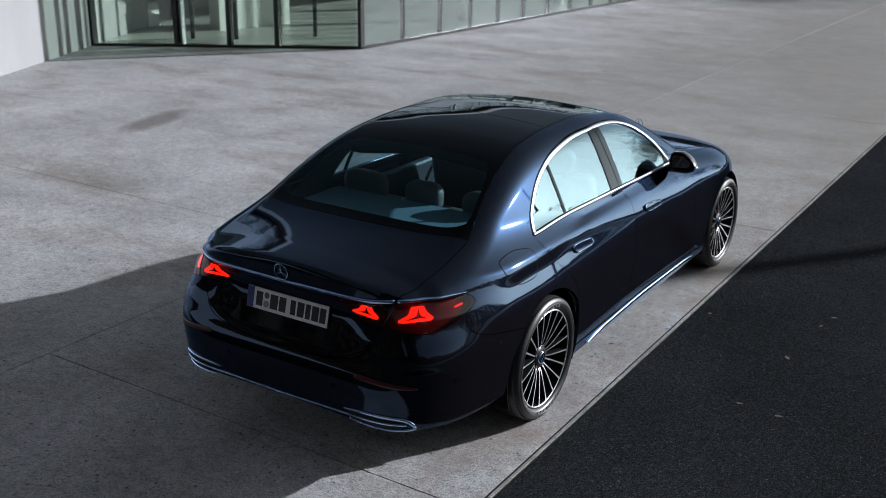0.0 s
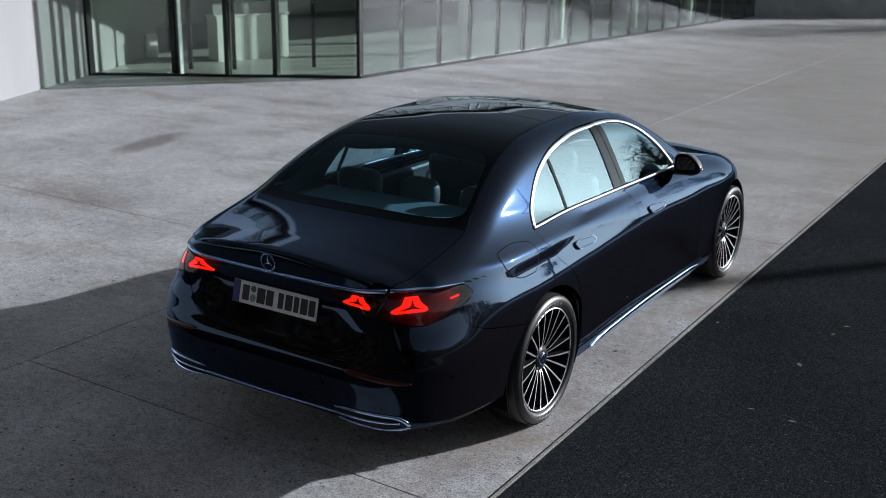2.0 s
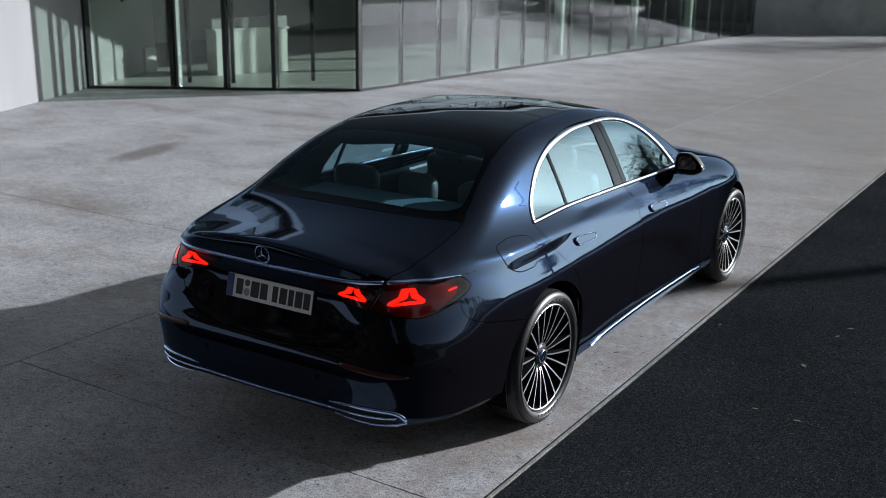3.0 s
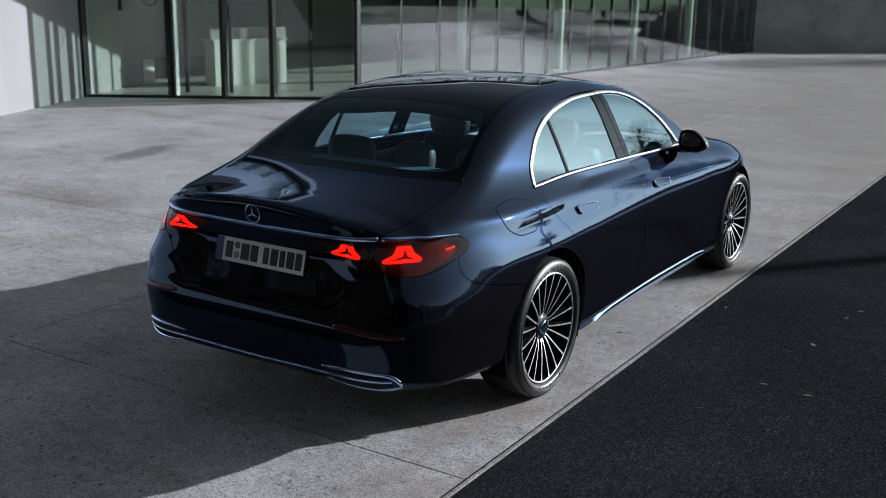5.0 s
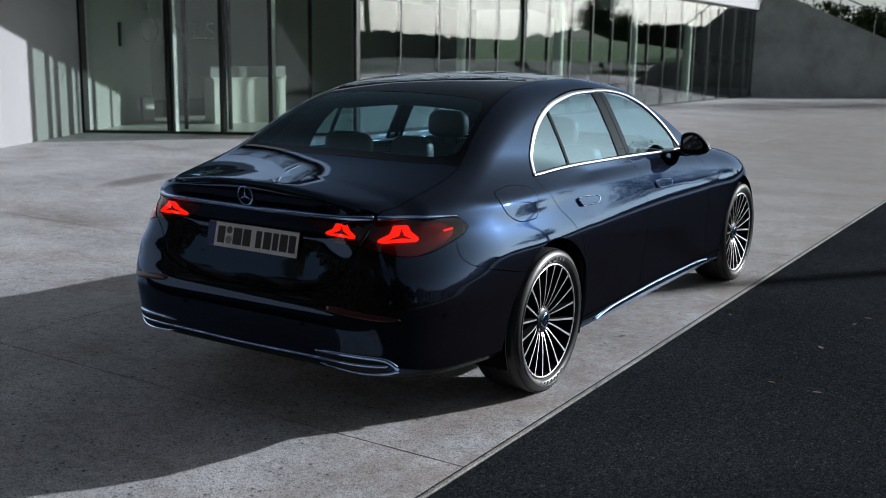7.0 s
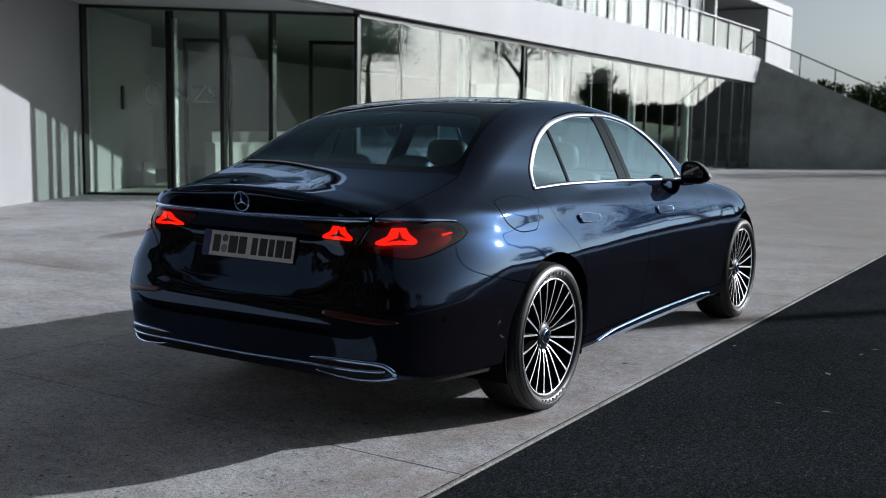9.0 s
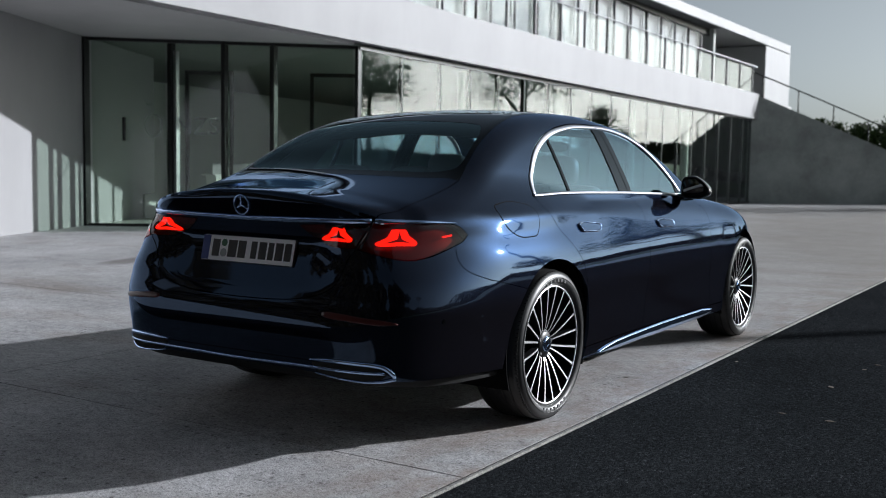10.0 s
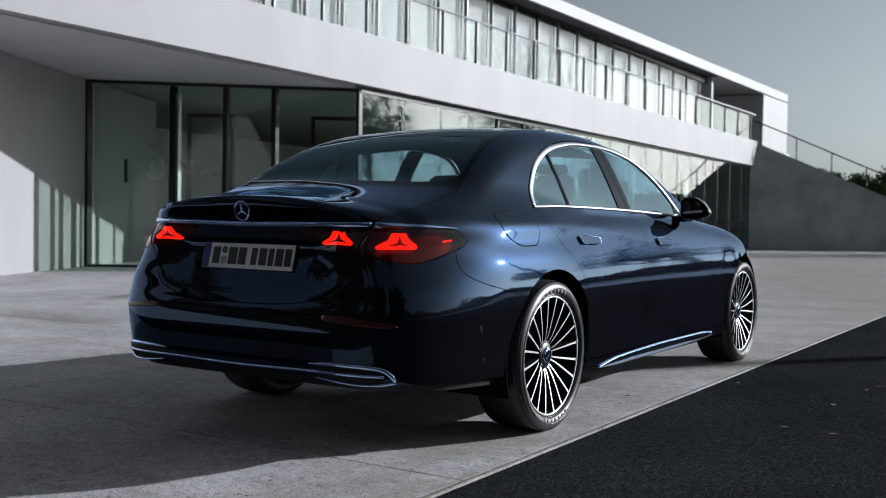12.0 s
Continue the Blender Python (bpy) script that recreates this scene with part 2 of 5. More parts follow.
SATIN = material("satin_chrome", (0.25, 0.26, 0.29), 0.42, 1.0)
GLOSS_BLACK = material("gloss_black", (0.006, 0.006, 0.007), 0.08, 0, 1.0)
BLACK = material("black_plastic", (0.009, 0.009, 0.009), 0.6, spec=0.2)
RUBBER = material("tyre_rubber", (0.020, 0.020, 0.0205), 0.40, spec=0.55)
PILLAR = black_gloss("pillar_black", 0.016, 0.02)
COVER = black_gloss("pillar_cover_gloss", 0.028, 0.03)
RIM_CUT = material("diamond_cut_alloy", (0.80, 0.81, 0.83), 0.36, 1.0)
RIM_BLACK = material("black_alloy", (0.005, 0.005, 0.0055), 0.4, 0.0, 0.0, 0.3)
DISC = material("brake_disc_steel", (0.05, 0.05, 0.055), 0.45, 0.9)
CAR_GLASS = pane("tinted_side_glass", (0.50, 0.68, 0.77), 0.205, sheen=(0.62, 0.86, 1.0))
REAR_GLASS = pane("tinted_rear_glass", (0.62, 0.78, 0.82), 0.03, sheen=(0.6, 0.85, 0.95))
LENS = pane("red_lamp_lens", (0.58, 0.08, 0.065), 0.045)
LAMP_BOX = material("dark_red_lamp_body", (0.065, 0.005, 0.004), 0.3, 0.2)
LAMP_LIT = glow("lit_red_lamp", (1.0, 0.045, 0.018), 2.3)
REFLECTOR = material("red_reflector", (0.06, 0.008, 0.007), 0.35, 0, 0.25, 0.3)
PLATE_WHITE = material("plate_white", (0.95, 0.95, 0.95), 0.3)
PLATE_BLUE = material("plate_blue", (0.02, 0.05, 0.22), 0.4)
PLATE_INK = material("plate_ink", (0.02, 0.02, 0.02), 0.45)
SEAL_GREEN = material("seal_green", (0.06, 0.16, 0.09), 0.5)
SEAL_GREY = material("seal_grey", (0.35, 0.37, 0.36), 0.5)
LEATHER = plaster("dark_leather", (0.035, 0.035, 0.038), 0.45)
LEATHER_PALE = plaster("grey_beige_leather", (0.12, 0.112, 0.105), 0.5)
CARPET = material("dark_trim", (0.006, 0.006, 0.0065), 0.9, spec=0.05)
SHELF = material("parcel_shelf_cloth", (0.15, 0.24, 0.28), 0.8)
SIDE_INK = material("tyre_lettering", (0.10, 0.10, 0.105), 0.5)
MIRROR = material("mirror_glass", (0.85, 0.87, 0.88), 0.01, 1.0)
AMBER = material("indicator_lens", (0.55, 0.52, 0.48), 0.15, 0.6, 1.0)
ETCH = pane("etched_letter", (0.78, 0.80, 0.79), 0.15, 0.6)


# ---- small builders ----
def part(name, bm, mat, parent=None, label="", smooth=False, keep=False):
    """Links a bmesh as one mesh object under a thing or a part."""
    me = bpy.data.meshes.new(name)
    bm.to_mesh(me)
    if not keep:
        bm.free()
    me.materials.append(mat)
    if smooth:
        me.polygons.foreach_set("use_smooth", [True] * len(me.polygons))
    ob = new(name, me)
    ob.parent = parent
    if label:
        tagged(ob, label)
    return ob


def thing(name, label, category, group="", kind="", at=None):
    ob = new(name)
    if at is not None:
        ob.matrix_basis = at
    return tagged(ob, label, category, group, kind)


def box(bm, lo, hi, bevel=0.0):
    made = bmesh.ops.create_cube(bm, size=1)["verts"]
    for v in made:
        v.co = Vector([a + (c + 0.5) * (b - a) for a, b, c in zip(lo, hi, v.co)])
    if bevel:
        edges = list({e for v in made for e in v.link_edges})
        bmesh.ops.bevel(bm, geom=edges, offset=bevel, segments=2, profile=0.6, affect="EDGES")
    return made


def boxed(lo, hi, bevel=0.0):
    bm = bmesh.new()
    box(bm, lo, hi, bevel)
    return bm


def prism(outline, z0, z1):
    """A plan outline raised from z0 to z1; either may be a function of (x, y)."""
    bm = bmesh.new()
    f0 = z0 if callable(z0) else (lambda x, y: z0)
    f1 = z1 if callable(z1) else (lambda x, y: z1)
    lo = [bm.verts.new((x, y, f0(x, y))) for x, y in outline]
    hi = [bm.verts.new((x, y, f1(x, y))) for x, y in outline]
    bm.faces.new(hi)
    bm.faces.new(lo[::-1])
    n = len(lo)
    for i in range(n):
        bm.faces.new((lo[i], lo[(i + 1) % n], hi[(i + 1) % n], hi[i]))
    bmesh.ops.recalc_face_normals(bm, faces=bm.faces)
    return bm


def lathe(profile, n=64, axis="x"):
    """(along, radius) pairs turned round the axis."""
    bm = bmesh.new()
    rings = []
    for a, r in profile:
        ring = []
        for i in range(n):
            c, s = math.cos(2 * math.pi * i / n) * r, math.sin(2 * math.pi * i / n) * r
            ring.append(bm.verts.new((a, c, s) if axis == "x" else (c, s, a)))
        rings.append(ring)
    for p, q in zip(rings, rings[1:]):
        for i in range(n):
            bm.faces.new((p[i], p[(i + 1) % n], q[(i + 1) % n], q[i]))
    bmesh.ops.recalc_face_normals(bm, faces=bm.faces)
    return bm


def tube(bm, path, radii, n=8):
    """A round bar along the points, its radius given point by point."""
    pts = [Vector(p) for p in path]
    if not hasattr(radii, "__len__"):
        radii = [radii] * len(pts)
    rings = []
    for i, p in enumerate(pts):
        t = (pts[min(i + 1, len(pts) - 1)] - pts[max(i - 1, 0)]).normalized()
        a = t.orthogonal().normalized() if i == 0 else (a - t * a.dot(t)).normalized()
        b = t.cross(a)
        rings.append([bm.verts.new(p + (a * math.cos(2 * math.pi * k / n) + b * math.sin(2 * math.pi * k / n)) * radii[i]) for k in range(n)])
    for p, q in zip(rings, rings[1:]):
        for k in range(n):
            bm.faces.new((p[k], p[(k + 1) % n], q[(k + 1) % n], q[k]))
    bm.faces.new(rings[0][::-1])
    bm.faces.new(rings[-1])


def ellipsoid(bm, centre, radii, power=1.0, u=20, v=12):
    made = bmesh.ops.create_uvsphere(bm, u_segments=u, v_segments=v, radius=1)["verts"]
    for w in made:
        c = Vector([math.copysign(abs(x) ** power, x) for x in w.co])
        w.co = Vector([a + b * r for a, b, r in zip(centre, c, radii)])
    return made


# ---- ground ----
bm = bmesh.new()
bmesh.ops.create_grid(bm, x_segments=40, y_segments=40, size=1500)
for v in bm.verts:
    v.co.z = -0.12
tagged(part("ground", bm, GRASS), "rough grass ground reaching to the horizon", "ground", kind="structure")
tagged(part("road", boxed((1.10, -60, -0.11), (13.0, 19.98, -0.004)), ASPHALT), "fine dark asphalt road beside the plaza", "road", kind="structure")
tagged(part("joint_filler", boxed((1.063, -2.5, -0.09), (1.076, 19.98, -0.002)), BLACK), "dark open joint along the edge of the plaza", "joint", kind="structure")
tagged(part("kerb_strip", boxed((1.076, -2.5, -0.11), (1.090, 19.98, 0.001)), KERB), "narrow pale edging strip between concrete and asphalt", "kerb", kind="structure")
# unseen asphalt, added so that the rear bumper mirrors dark ground
tagged(part("dark_ground_behind", boxed((-18, -60, -0.11), (1.0985, -2.52, -0.004)), ASPHALT), "unseen dark asphalt added behind the plaza to darken the bumper's reflection", "road", kind="structure")

# ---- the building's lines: the glazed front runs nearly along y ----
def front(y, off=0.0):
    """A point of the glazed front at y, off metres outside it."""
    return (-7.83 + 0.0546 * (y - 10) + off, y)


def fascia_low(y): return 3.10 - 0.0225 * (y - 10) + 0.006 * max(0, 10 - y)
def fascia_high(y): return 4.05 - 0.0295 * (y - 9.5)
def roof_high(y): return 6.22 - 0.031 * (y - 18.5)
def upper_head(y): return 5.94 - 0.048 * (y - 17.1)


POST_A, POST_B, POST_C, POST_D, CORNER = (-11.66, 7.45), (-10.52, 8.32), (-9.70, 8.75), (-9.02, 9.22), front(10)
WALL_END = (-10.84, 5.72)
FAR_END = front(29.3)


def beam(p, q, wide, z0, z1, shift=0.0):
    """An upright slab of the given thickness along the line p-q; z0 and z1 may slope with y."""
    a, b = Vector((*p, 0)), Vector((*q, 0))
    n = Vector((b.y - a.y, a.x - b.x, 0)).normalized()
    o = [a + n * (shift - wide / 2), b + n * (shift - wide / 2), b + n * (shift + wide / 2), a + n * (shift + wide / 2)]
    return prism([(v.x, v.y) for v in o], z0, z1)


def by_y(f, d=0.0): return lambda x, y: f(y) + d


def between(p, q, s): return (p[0] + (q[0] - p[0]) * s, p[1] + (q[1] - p[1]) * s)


# white wall beside the entrance, and the plain walls that close the building
far_left = between(POST_A, WALL_END, 3.9)
wing_top, wing_foot = between(POST_A, WALL_END, 4.85), between(POST_A, WALL_END, 9.3)
wing_high = fascia_low(wing_top[1]) + 0.02
tagged(part("wall_wing", beam(wing_top, wing_foot, 0.30, -0.1, lambda x, y: 0.02 + wing_high * max(0.0, (y - wing_foot[1]) / (wing_top[1] - wing_foot[1])), 0.17), RENDERED), "white rendered wing wall sloping down to the plaza", "wall", kind="structure")
tagged(part("wall_entrance", beam(POST_A, wing_top, 0.30, -0.1, by_y(fascia_low, 0.02), 0.17), RENDERED), "smooth white rendered wall beside the glass entrance", "wall", kind="structure")
tagged(part("wall_inner", beam((-17.5, 30), (-17.5, 2), 0.2, -0.1, 4.0), ROOM), "plain white inner wall of the hall", "wall", kind="structure")
tagged(part("wall_hall_end", beam((-17.4, 3.0), (-11.2, 5.6), 0.2, -0.1, 3.0), ROOM), "plain white end wall of the hall", "wall", kind="structure")
tagged(part("hall_floor", prism([POST_A, CORNER, FAR_END, (-17.4, 29.3), (-17.4, 3), (-11.2, 5.6)], -0.1, 0.006), ROOM_FLOOR), "pale smooth floor of the hall", "floor", kind="structure")
tagged(part("ceiling", prism([front(29.3, -0.1), (-17.4, 29.3), (-17.4, 2), (-11.0, 4.0), POST_A, front(10, -0.1)], by_y(fascia_low, 0.03), by_y(fascia_low, 0.2)), HALL), "grey ceiling of the hall, darker than its walls", "ceiling", kind="structure")
tagged(part("soffit", prism([front(9.9, 0.0), POST_A, far_left, front(-6, 0.0)], by_y(fascia_low, 0.012), by_y(fascia_low, 0.2)), SOFFIT), "pale plastered underside of the entrance canopy", "soffit", kind="structure")

# the white band of the canopy, its railing, and the storey above
tagged(part("fascia", beam(front(-8, 0.09), front(29.4, 0.09), 0.18, by_y(fascia_low), by_y(fascia_high)), RENDERED), "long smooth white canopy band over the glass front", "fascia", kind="structure")
tagged(part("balcony_floor", prism([front(-8, 0.0), front(33.3, 0.0), front(33.4, -1.02), front(36, -1.02), front(36, -3), front(-8, -3)], by_y(fascia_high, -0.25), by_y(fascia_high, -0.10)), SOFFIT), "pale floor of the upper terrace", "floor", kind="structure")

railing = thing("terrace_railing", "steel terrace railing with clear glass panes and thin posts", "railing")
bm = bmesh.new()
tube(bm, [(*front(y, 0.06), fascia_high(y) + 0.86) for y in np.linspace(-4, 29.5, 12)], 0.022, 8)
part("handrail", bm, STEEL, railing, "round steel handrail")
ys = 13.45 + 1.115 * np.arange(-15, 15)
for k, y in enumerate(ys):
    part("post", boxed((front(y, 0.03)[0], y - 0.016, fascia_high(y) - 0.05), (front(y, 0.09)[0], y + 0.016, fascia_high(y) + 0.85)), DARK_FRAME if k % 5 == 0 else RAIL_POST, railing)
for y in ys[:-1]:
    ob = part("pane", beam(front(y + 0.05, 0.06), front(y + 1.065, 0.06), 0.012, by_y(fascia_high, 0.02), by_y(fascia_high, 0.78)), RAIL_GLASS, railing)
    ob.visible_shadow = False

U = -1.0
tagged(part("roof", prism([front(-8, U), front(36.1, U), front(36.1, U - 9), front(-8, U - 9)], by_y(roof_high, -0.29), by_y(roof_high)), RENDERED), "flat white roof slab with a deep edge", "roof", kind="structure")
tagged(part("wall_upper_end", prism([front(33.4, U), front(36.1, U), front(36.1, U - 8), front(33.4, U - 8)], by_y(fascia_high, -0.1), by_y(roof_high, -0.335)), RENDERED), "white end block of the upper storey", "wall", kind="structure")
tagged(part("wall_upper_back", prism([front(-8, U - 5), front(33.4, U - 5), front(33.4, U - 5.2), front(-8, U - 5.2)], by_y(fascia_high, -0.1), by_y(roof_high, -0.335)), ROOM), "plain pale back wall of the upper storey", "wall", kind="structure")
tagged(part("wall_loggia", prism([front(29.25, U - 0.3), front(29.4, U - 0.3), front(29.4, U - 5), front(29.25, U - 5)], by_y(fascia_high, -0.1), by_y(roof_high, -0.335)), FAIR), "plain grey side wall of the loggia", "wall", kind="structure")

# added dark sheet that holds the shade below the roof edge
tagged(part("roof_underside", prism([front(-8, U - 0.06), front(29.2, U - 0.06), front(29.2, U - 0.55), front(-8, U - 0.55)], by_y(roof_high, -0.31), by_y(roof_high, -0.28)), OVERHANG), "dark sheet standing in for shade under the roof edge", "soffit", kind="structure")
upper = thing("window_upper", "ribbon of tall upper-storey window panes with slim dark mullions", "window", kind="structure")
part("head_frame", beam(front(-8, U - 0.50), front(29.3, U - 0.50), 0.10, by_y(upper_head), by_y(roof_high, -0.285)), DARK_FRAME, upper)
uy = np.arange(4.2, 29.3, 1.02)
for y in uy:
    part("mullion", prism([front(y - 0.018, U - 0.54), front(y + 0.018, U - 0.54), front(y + 0.018, U - 0.46), front(y - 0.018, U - 0.46)], by_y(fascia_high, -0.1), by_y(upper_head, 0.01)), DARK_FRAME if int(y) % 3 == 0 else RAIL_POST, upper)
for y in uy[:-1]:
    ob = part("pane", beam(front(y + 0.03, U - 0.50), front(y + 0.99, U - 0.50), 0.014, by_y(fascia_high, -0.1), by_y(upper_head)), UPPER_GLASS, upper)
    part("blind", beam(front(y + 0.03, U - 0.62), front(y + 0.98, U - 0.62), 0.012, by_y(fascia_high, -0.09), by_y(upper_head, -0.01)), BLIND, upper, "pale lowered blind")
    ob.visible_shadow = False

# ---- glazed front ----
glazing = thing("window_front", "long row of tall greenish window panes with thin dark mullions", "window", kind="structure")
my = [10.06, 11.2, 12.36] + [12.36 + 1.01 * i for i in range(1, 17)] + [29.28]
for i, y in enumerate(my):
    part("mullion", prism([front(y - 0.018, -0.06), front(y + 0.018, -0.06), front(y + 0.018, 0.02), front(y - 0.018, 0.02)], 0.0, by_y(fascia_low, 0.01)), DARK_FRAME, glazing)
part("sill", beam(front(10), front(29.3), 0.07, 0.0, 0.05, 0.02), DARK_FRAME, glazing)
part("head_frame", beam(front(10), front(29.3), 0.07, by_y(fascia_low, -0.05), by_y(fascia_low, 0.005), 0.02), DARK_FRAME, glazing)
for a, b in zip(my, my[1:]):
    part("pane", beam(front(a + 0.02), front(b - 0.02), 0.014, 0.05, by_y(fascia_low, -0.05), 0.02), FACADE_GLASS, glazing)

# ---- entrance ----
entry = thing("door_entrance", "glazed entrance with slim black posts and a sliding glass door", "door", kind="structure")
for p, w in ((POST_A, 0.11), (POST_B, 0.10), (POST_C, 0.09), (POST_D, 0.10), (CORNER, 0.07)):
    part("post", boxed((p[0] - w / 2, p[1] - w / 2, 0), (p[0] + w / 2, p[1] + w / 2, fascia_low(p[1]) + 0.01), 0.004), DARK_FRAME, entry)
part("head_frame", beam(POST_A, CORNER, 0.08, by_y(fascia_low, -0.045), by_y(fascia_low, 0.008)), DARK_FRAME, entry)
part("threshold", beam(POST_A, CORNER, 0.10, 0.0, 0.045), DARK_FRAME, entry)
part("post_sleeve", boxed((POST_B[0] + 0.055, POST_B[1] - 0.01, 0), (POST_B[0] + 0.12, POST_B[1] + 0.07, 2.98), 0.004), STEEL, entry, "pale metal door sleeve")
for p, q in ((POST_A, POST_B), (POST_B, POST_C), (POST_C, POST_D), (POST_D, CORNER)):
    # the glass leaves stand a few degrees off the line of the posts
    mid, half = Vector(between(p, q, 0.5)), 0.45 * math.dist(p, q)
    lie = Vector((math.cos(radians(26.4)), math.sin(radians(26.4)))) * half
    part("pane", beam(mid - lie, mid + lie, 0.014, 0.045, by_y(fascia_low, -0.045)), ENTRY_GLASS, entry)
gp = between(POST_A, POST_B, 0.47)
part("pull_handle", boxed((gp[0] - 0.02, gp[1] - 0.07, 1.45), (gp[0] + 0.03, gp[1] - 0.03, 1.85), 0.008), DARK_FRAME, entry, "upright black pull handle")
def casing(s0, s1, back, top):
    """A dark doorway frame inside the hall, parallel to the entrance."""
    a, b = Vector((*between(POST_A, CORNER, s0), 0)), Vector((*between(POST_A, CORNER, s1), 0))
    d = (b - a).normalized()
    n = Vector((-d.y, d.x, 0)) * back
    t = thing("inner_doorway", "dark framed inner doorway behind the entrance glass", "doorway", kind="structure")
    for p in (a, b):
        part("jamb", beam((p + n - d * 0.035)[:2], (p + n + d * 0.035)[:2], 0.07, 0.006, top), DARK_FRAME, t)
    part("lintel", beam((a + n + d * 0.035)[:2], (b + n - d * 0.035)[:2], 0.07, top - 0.07, top), DARK_FRAME, t)


casing(0.33, 0.50, 0.9, 2.72)
casing(0.80, 0.99, 1.4, 2.75)

# etched lettering on the glass
def etched(text, p, q, s, z, size):
    cu = bpy.data.curves.new("etched_sign", "FONT")
    cu.body, cu.size, cu.extrude = text, size, 0.001
    a, b = Vector((*p, 0)), Vector((*q, 0))
    d = (b - a).normalized()
    n = Vector((d.y, -d.x, 0))
    tmp = new("etched_sign", cu)
    me = bpy.data.meshes.new_from_object(tmp.evaluated_get(bpy.context.evaluated_depsgraph_get()))
    bpy.data.objects.remove(tmp)
    me.materials.append(ETCH)
    ob = new("etched_sign", me)
    m = Matrix((d, (0, 0, 1), n)).transposed().to_4x4()
    m.translation = a + (b - a) * s + n * 0.012 + Vector((0, 0, z))
    ob.matrix_basis = m
    return ob


bpy.context.view_layer.update()
tagged(etched("NZS", POST_B, POST_C, 0.05, 1.58, 0.42), "faint etched letters on the entrance glass", "sign")
bm = bmesh.new()
d = Vector((POST_B[0] - POST_A[0], POST_B[1] - POST_A[1], 0)).normalized()
n = Vector((d.y, -d.x, 0))
c = Vector((*between(POST_A, POST_B, 0.79), 1.72)) + n * 0.015
tube(bm, [c + d * 0.14 * math.cos(a) + Vector((0, 0, 0.19 * math.sin(a))) for a in np.linspace(0, 2 * math.pi, 24)], 0.014, 6)
tube(bm, [c + d * (-0.13 + 0.02 * i) + Vector((0, 0, 0.42 - 0.05 * i + 0.008 * i * i)) for i in range(6)], 0.012, 6)
tagged(part("etched_ring", bm, ETCH, smooth=True), "faint etched ring mark on the entrance glass", "sign")


# hall contents seen through the glass
inward = between(POST_A, WALL_END, -1.55)
tagged(part("wall_hall_side", beam(inward, POST_A, 0.30, -0.1, by_y(fascia_low, 0.02), 0.17), RENDERED), "white wall running on into the hall", "wall", kind="structure")
ob = part("display_plinth", boxed((-12.95, 9.62, 0.006), (-12.66, 9.90, 0.46), 0.008), ROOM)
tagged(ob, "low white display plinth standing in the hall", "plinth")
counter = thing("reception_counter", "long white reception counter standing in the hall", "counter")
ca, cb = (-11.28, 10.12), (-10.88, 11.68)
part("front_panel", beam(ca, cb, 0.05, 0.006, 0.84), ROOM, counter)
part("counter_top", beam((-11.29, 10.08), (-10.87, 11.72), 0.50, 0.84, 0.87, -0.2), ROOM, counter)
part("upstand", beam((-11.29, 10.08), (-10.87, 11.72), 0.04, 0.87, 1.08, -0.05), RENDERED, counter)
for e in (between(ca, cb, 0.05), between(ca, cb, 0.95)):
    part("side_panel", beam((e[0] - 0.03, e[1] + 0.007), (e[0] - 0.42, e[1] + 0.10), 0.04, 0.006, 0.84), ROOM, counter)
for y in (14.5, 18.5, 22.5, 26.2):
    bm = lathe([(0.0, 0.0), (0.0, 0.12), (3.1, 0.12), (3.1, 0.0)], 24, "z")
    ob = part("column", bm, ROOM, smooth=False)
    ob.location = (front(y)[0] - 0.9, y, 0.004)
    tagged(ob, "slim round white column behind the glass front", "column", "columns in the hall")

# ---- ramp wall, its bank and its handrail ----
RU = Vector((0.79, 0.613, 0))
R0 = Vector((-6.68, 29.32, 0))
def on_ramp(s, back=0.0): return R0 + RU * s + Vector((-0.613, 0.79, 0)) * back
bm = bmesh.new()
prof = [(-0.1, 3.46), (0.2, 3.38), (4.15, 1.88), (9.1, 0.05)]
rows = []
for back in (0.0, 0.3):
    rows.append([(bm.verts.new(on_ramp(s, back) + Vector((0, 0, -0.1))), bm.verts.new(on_ramp(s, back) + Vector((0, 0, h)))) for s, h in prof])
for i in range(len(prof) - 1):
    a, b, c, d2 = rows[0][i], rows[0][i + 1], rows[1][i], rows[1][i + 1]
    bm.faces.new((a[0], b[0], b[1], a[1])), bm.faces.new((c[1], d2[1], d2[0], c[0])), bm.faces.new((a[1], b[1], d2[1], c[1]))
bm.faces.new((rows[0][0][0], rows[0][0][1], rows[1][0][1], rows[1][0][0]))
bm.faces.new((rows[0][-1][1], rows[0][-1][0], rows[1][-1][0], rows[1][-1][1]))
bmesh.ops.recalc_face_normals(bm, faces=bm.faces)
tagged(part("wall_ramp", bm, FAIR), "smooth grey concrete wall sloping down along the ramp", "wall", kind="structure")
bm = bmesh.new()
grid = []
for back in (0.3, 3, 8, 16, 30, 55):
    grid.append([bm.verts.new(on_ramp(s, back) + Vector((0, 0, max(h - 0.12 + 0.03 * back + 0.15 * math.sin(s + back), -0.1)))) for s, h in prof + [(20, -0.6), (40, -1.5)]])
for r, s in zip(grid, grid[1:]):
    for i in range(len(r) - 1):
        bm.faces.new((r[i], r[i + 1], s[i + 1], s[i]))
bmesh.ops.recalc_face_normals(bm, faces=bm.faces)
tagged(part("grass_bank", bm, GRASS, smooth=True), "grass bank rising behind the ramp wall", "bank", kind="structure")
rail = thing("ramp_handrail", "thin dark steel handrail following the ramp wall", "railing")
def ramp_h(s): return float(np.interp(s, [p[0] for p in prof], [p[1] for p in prof]))
bm = bmesh.new()
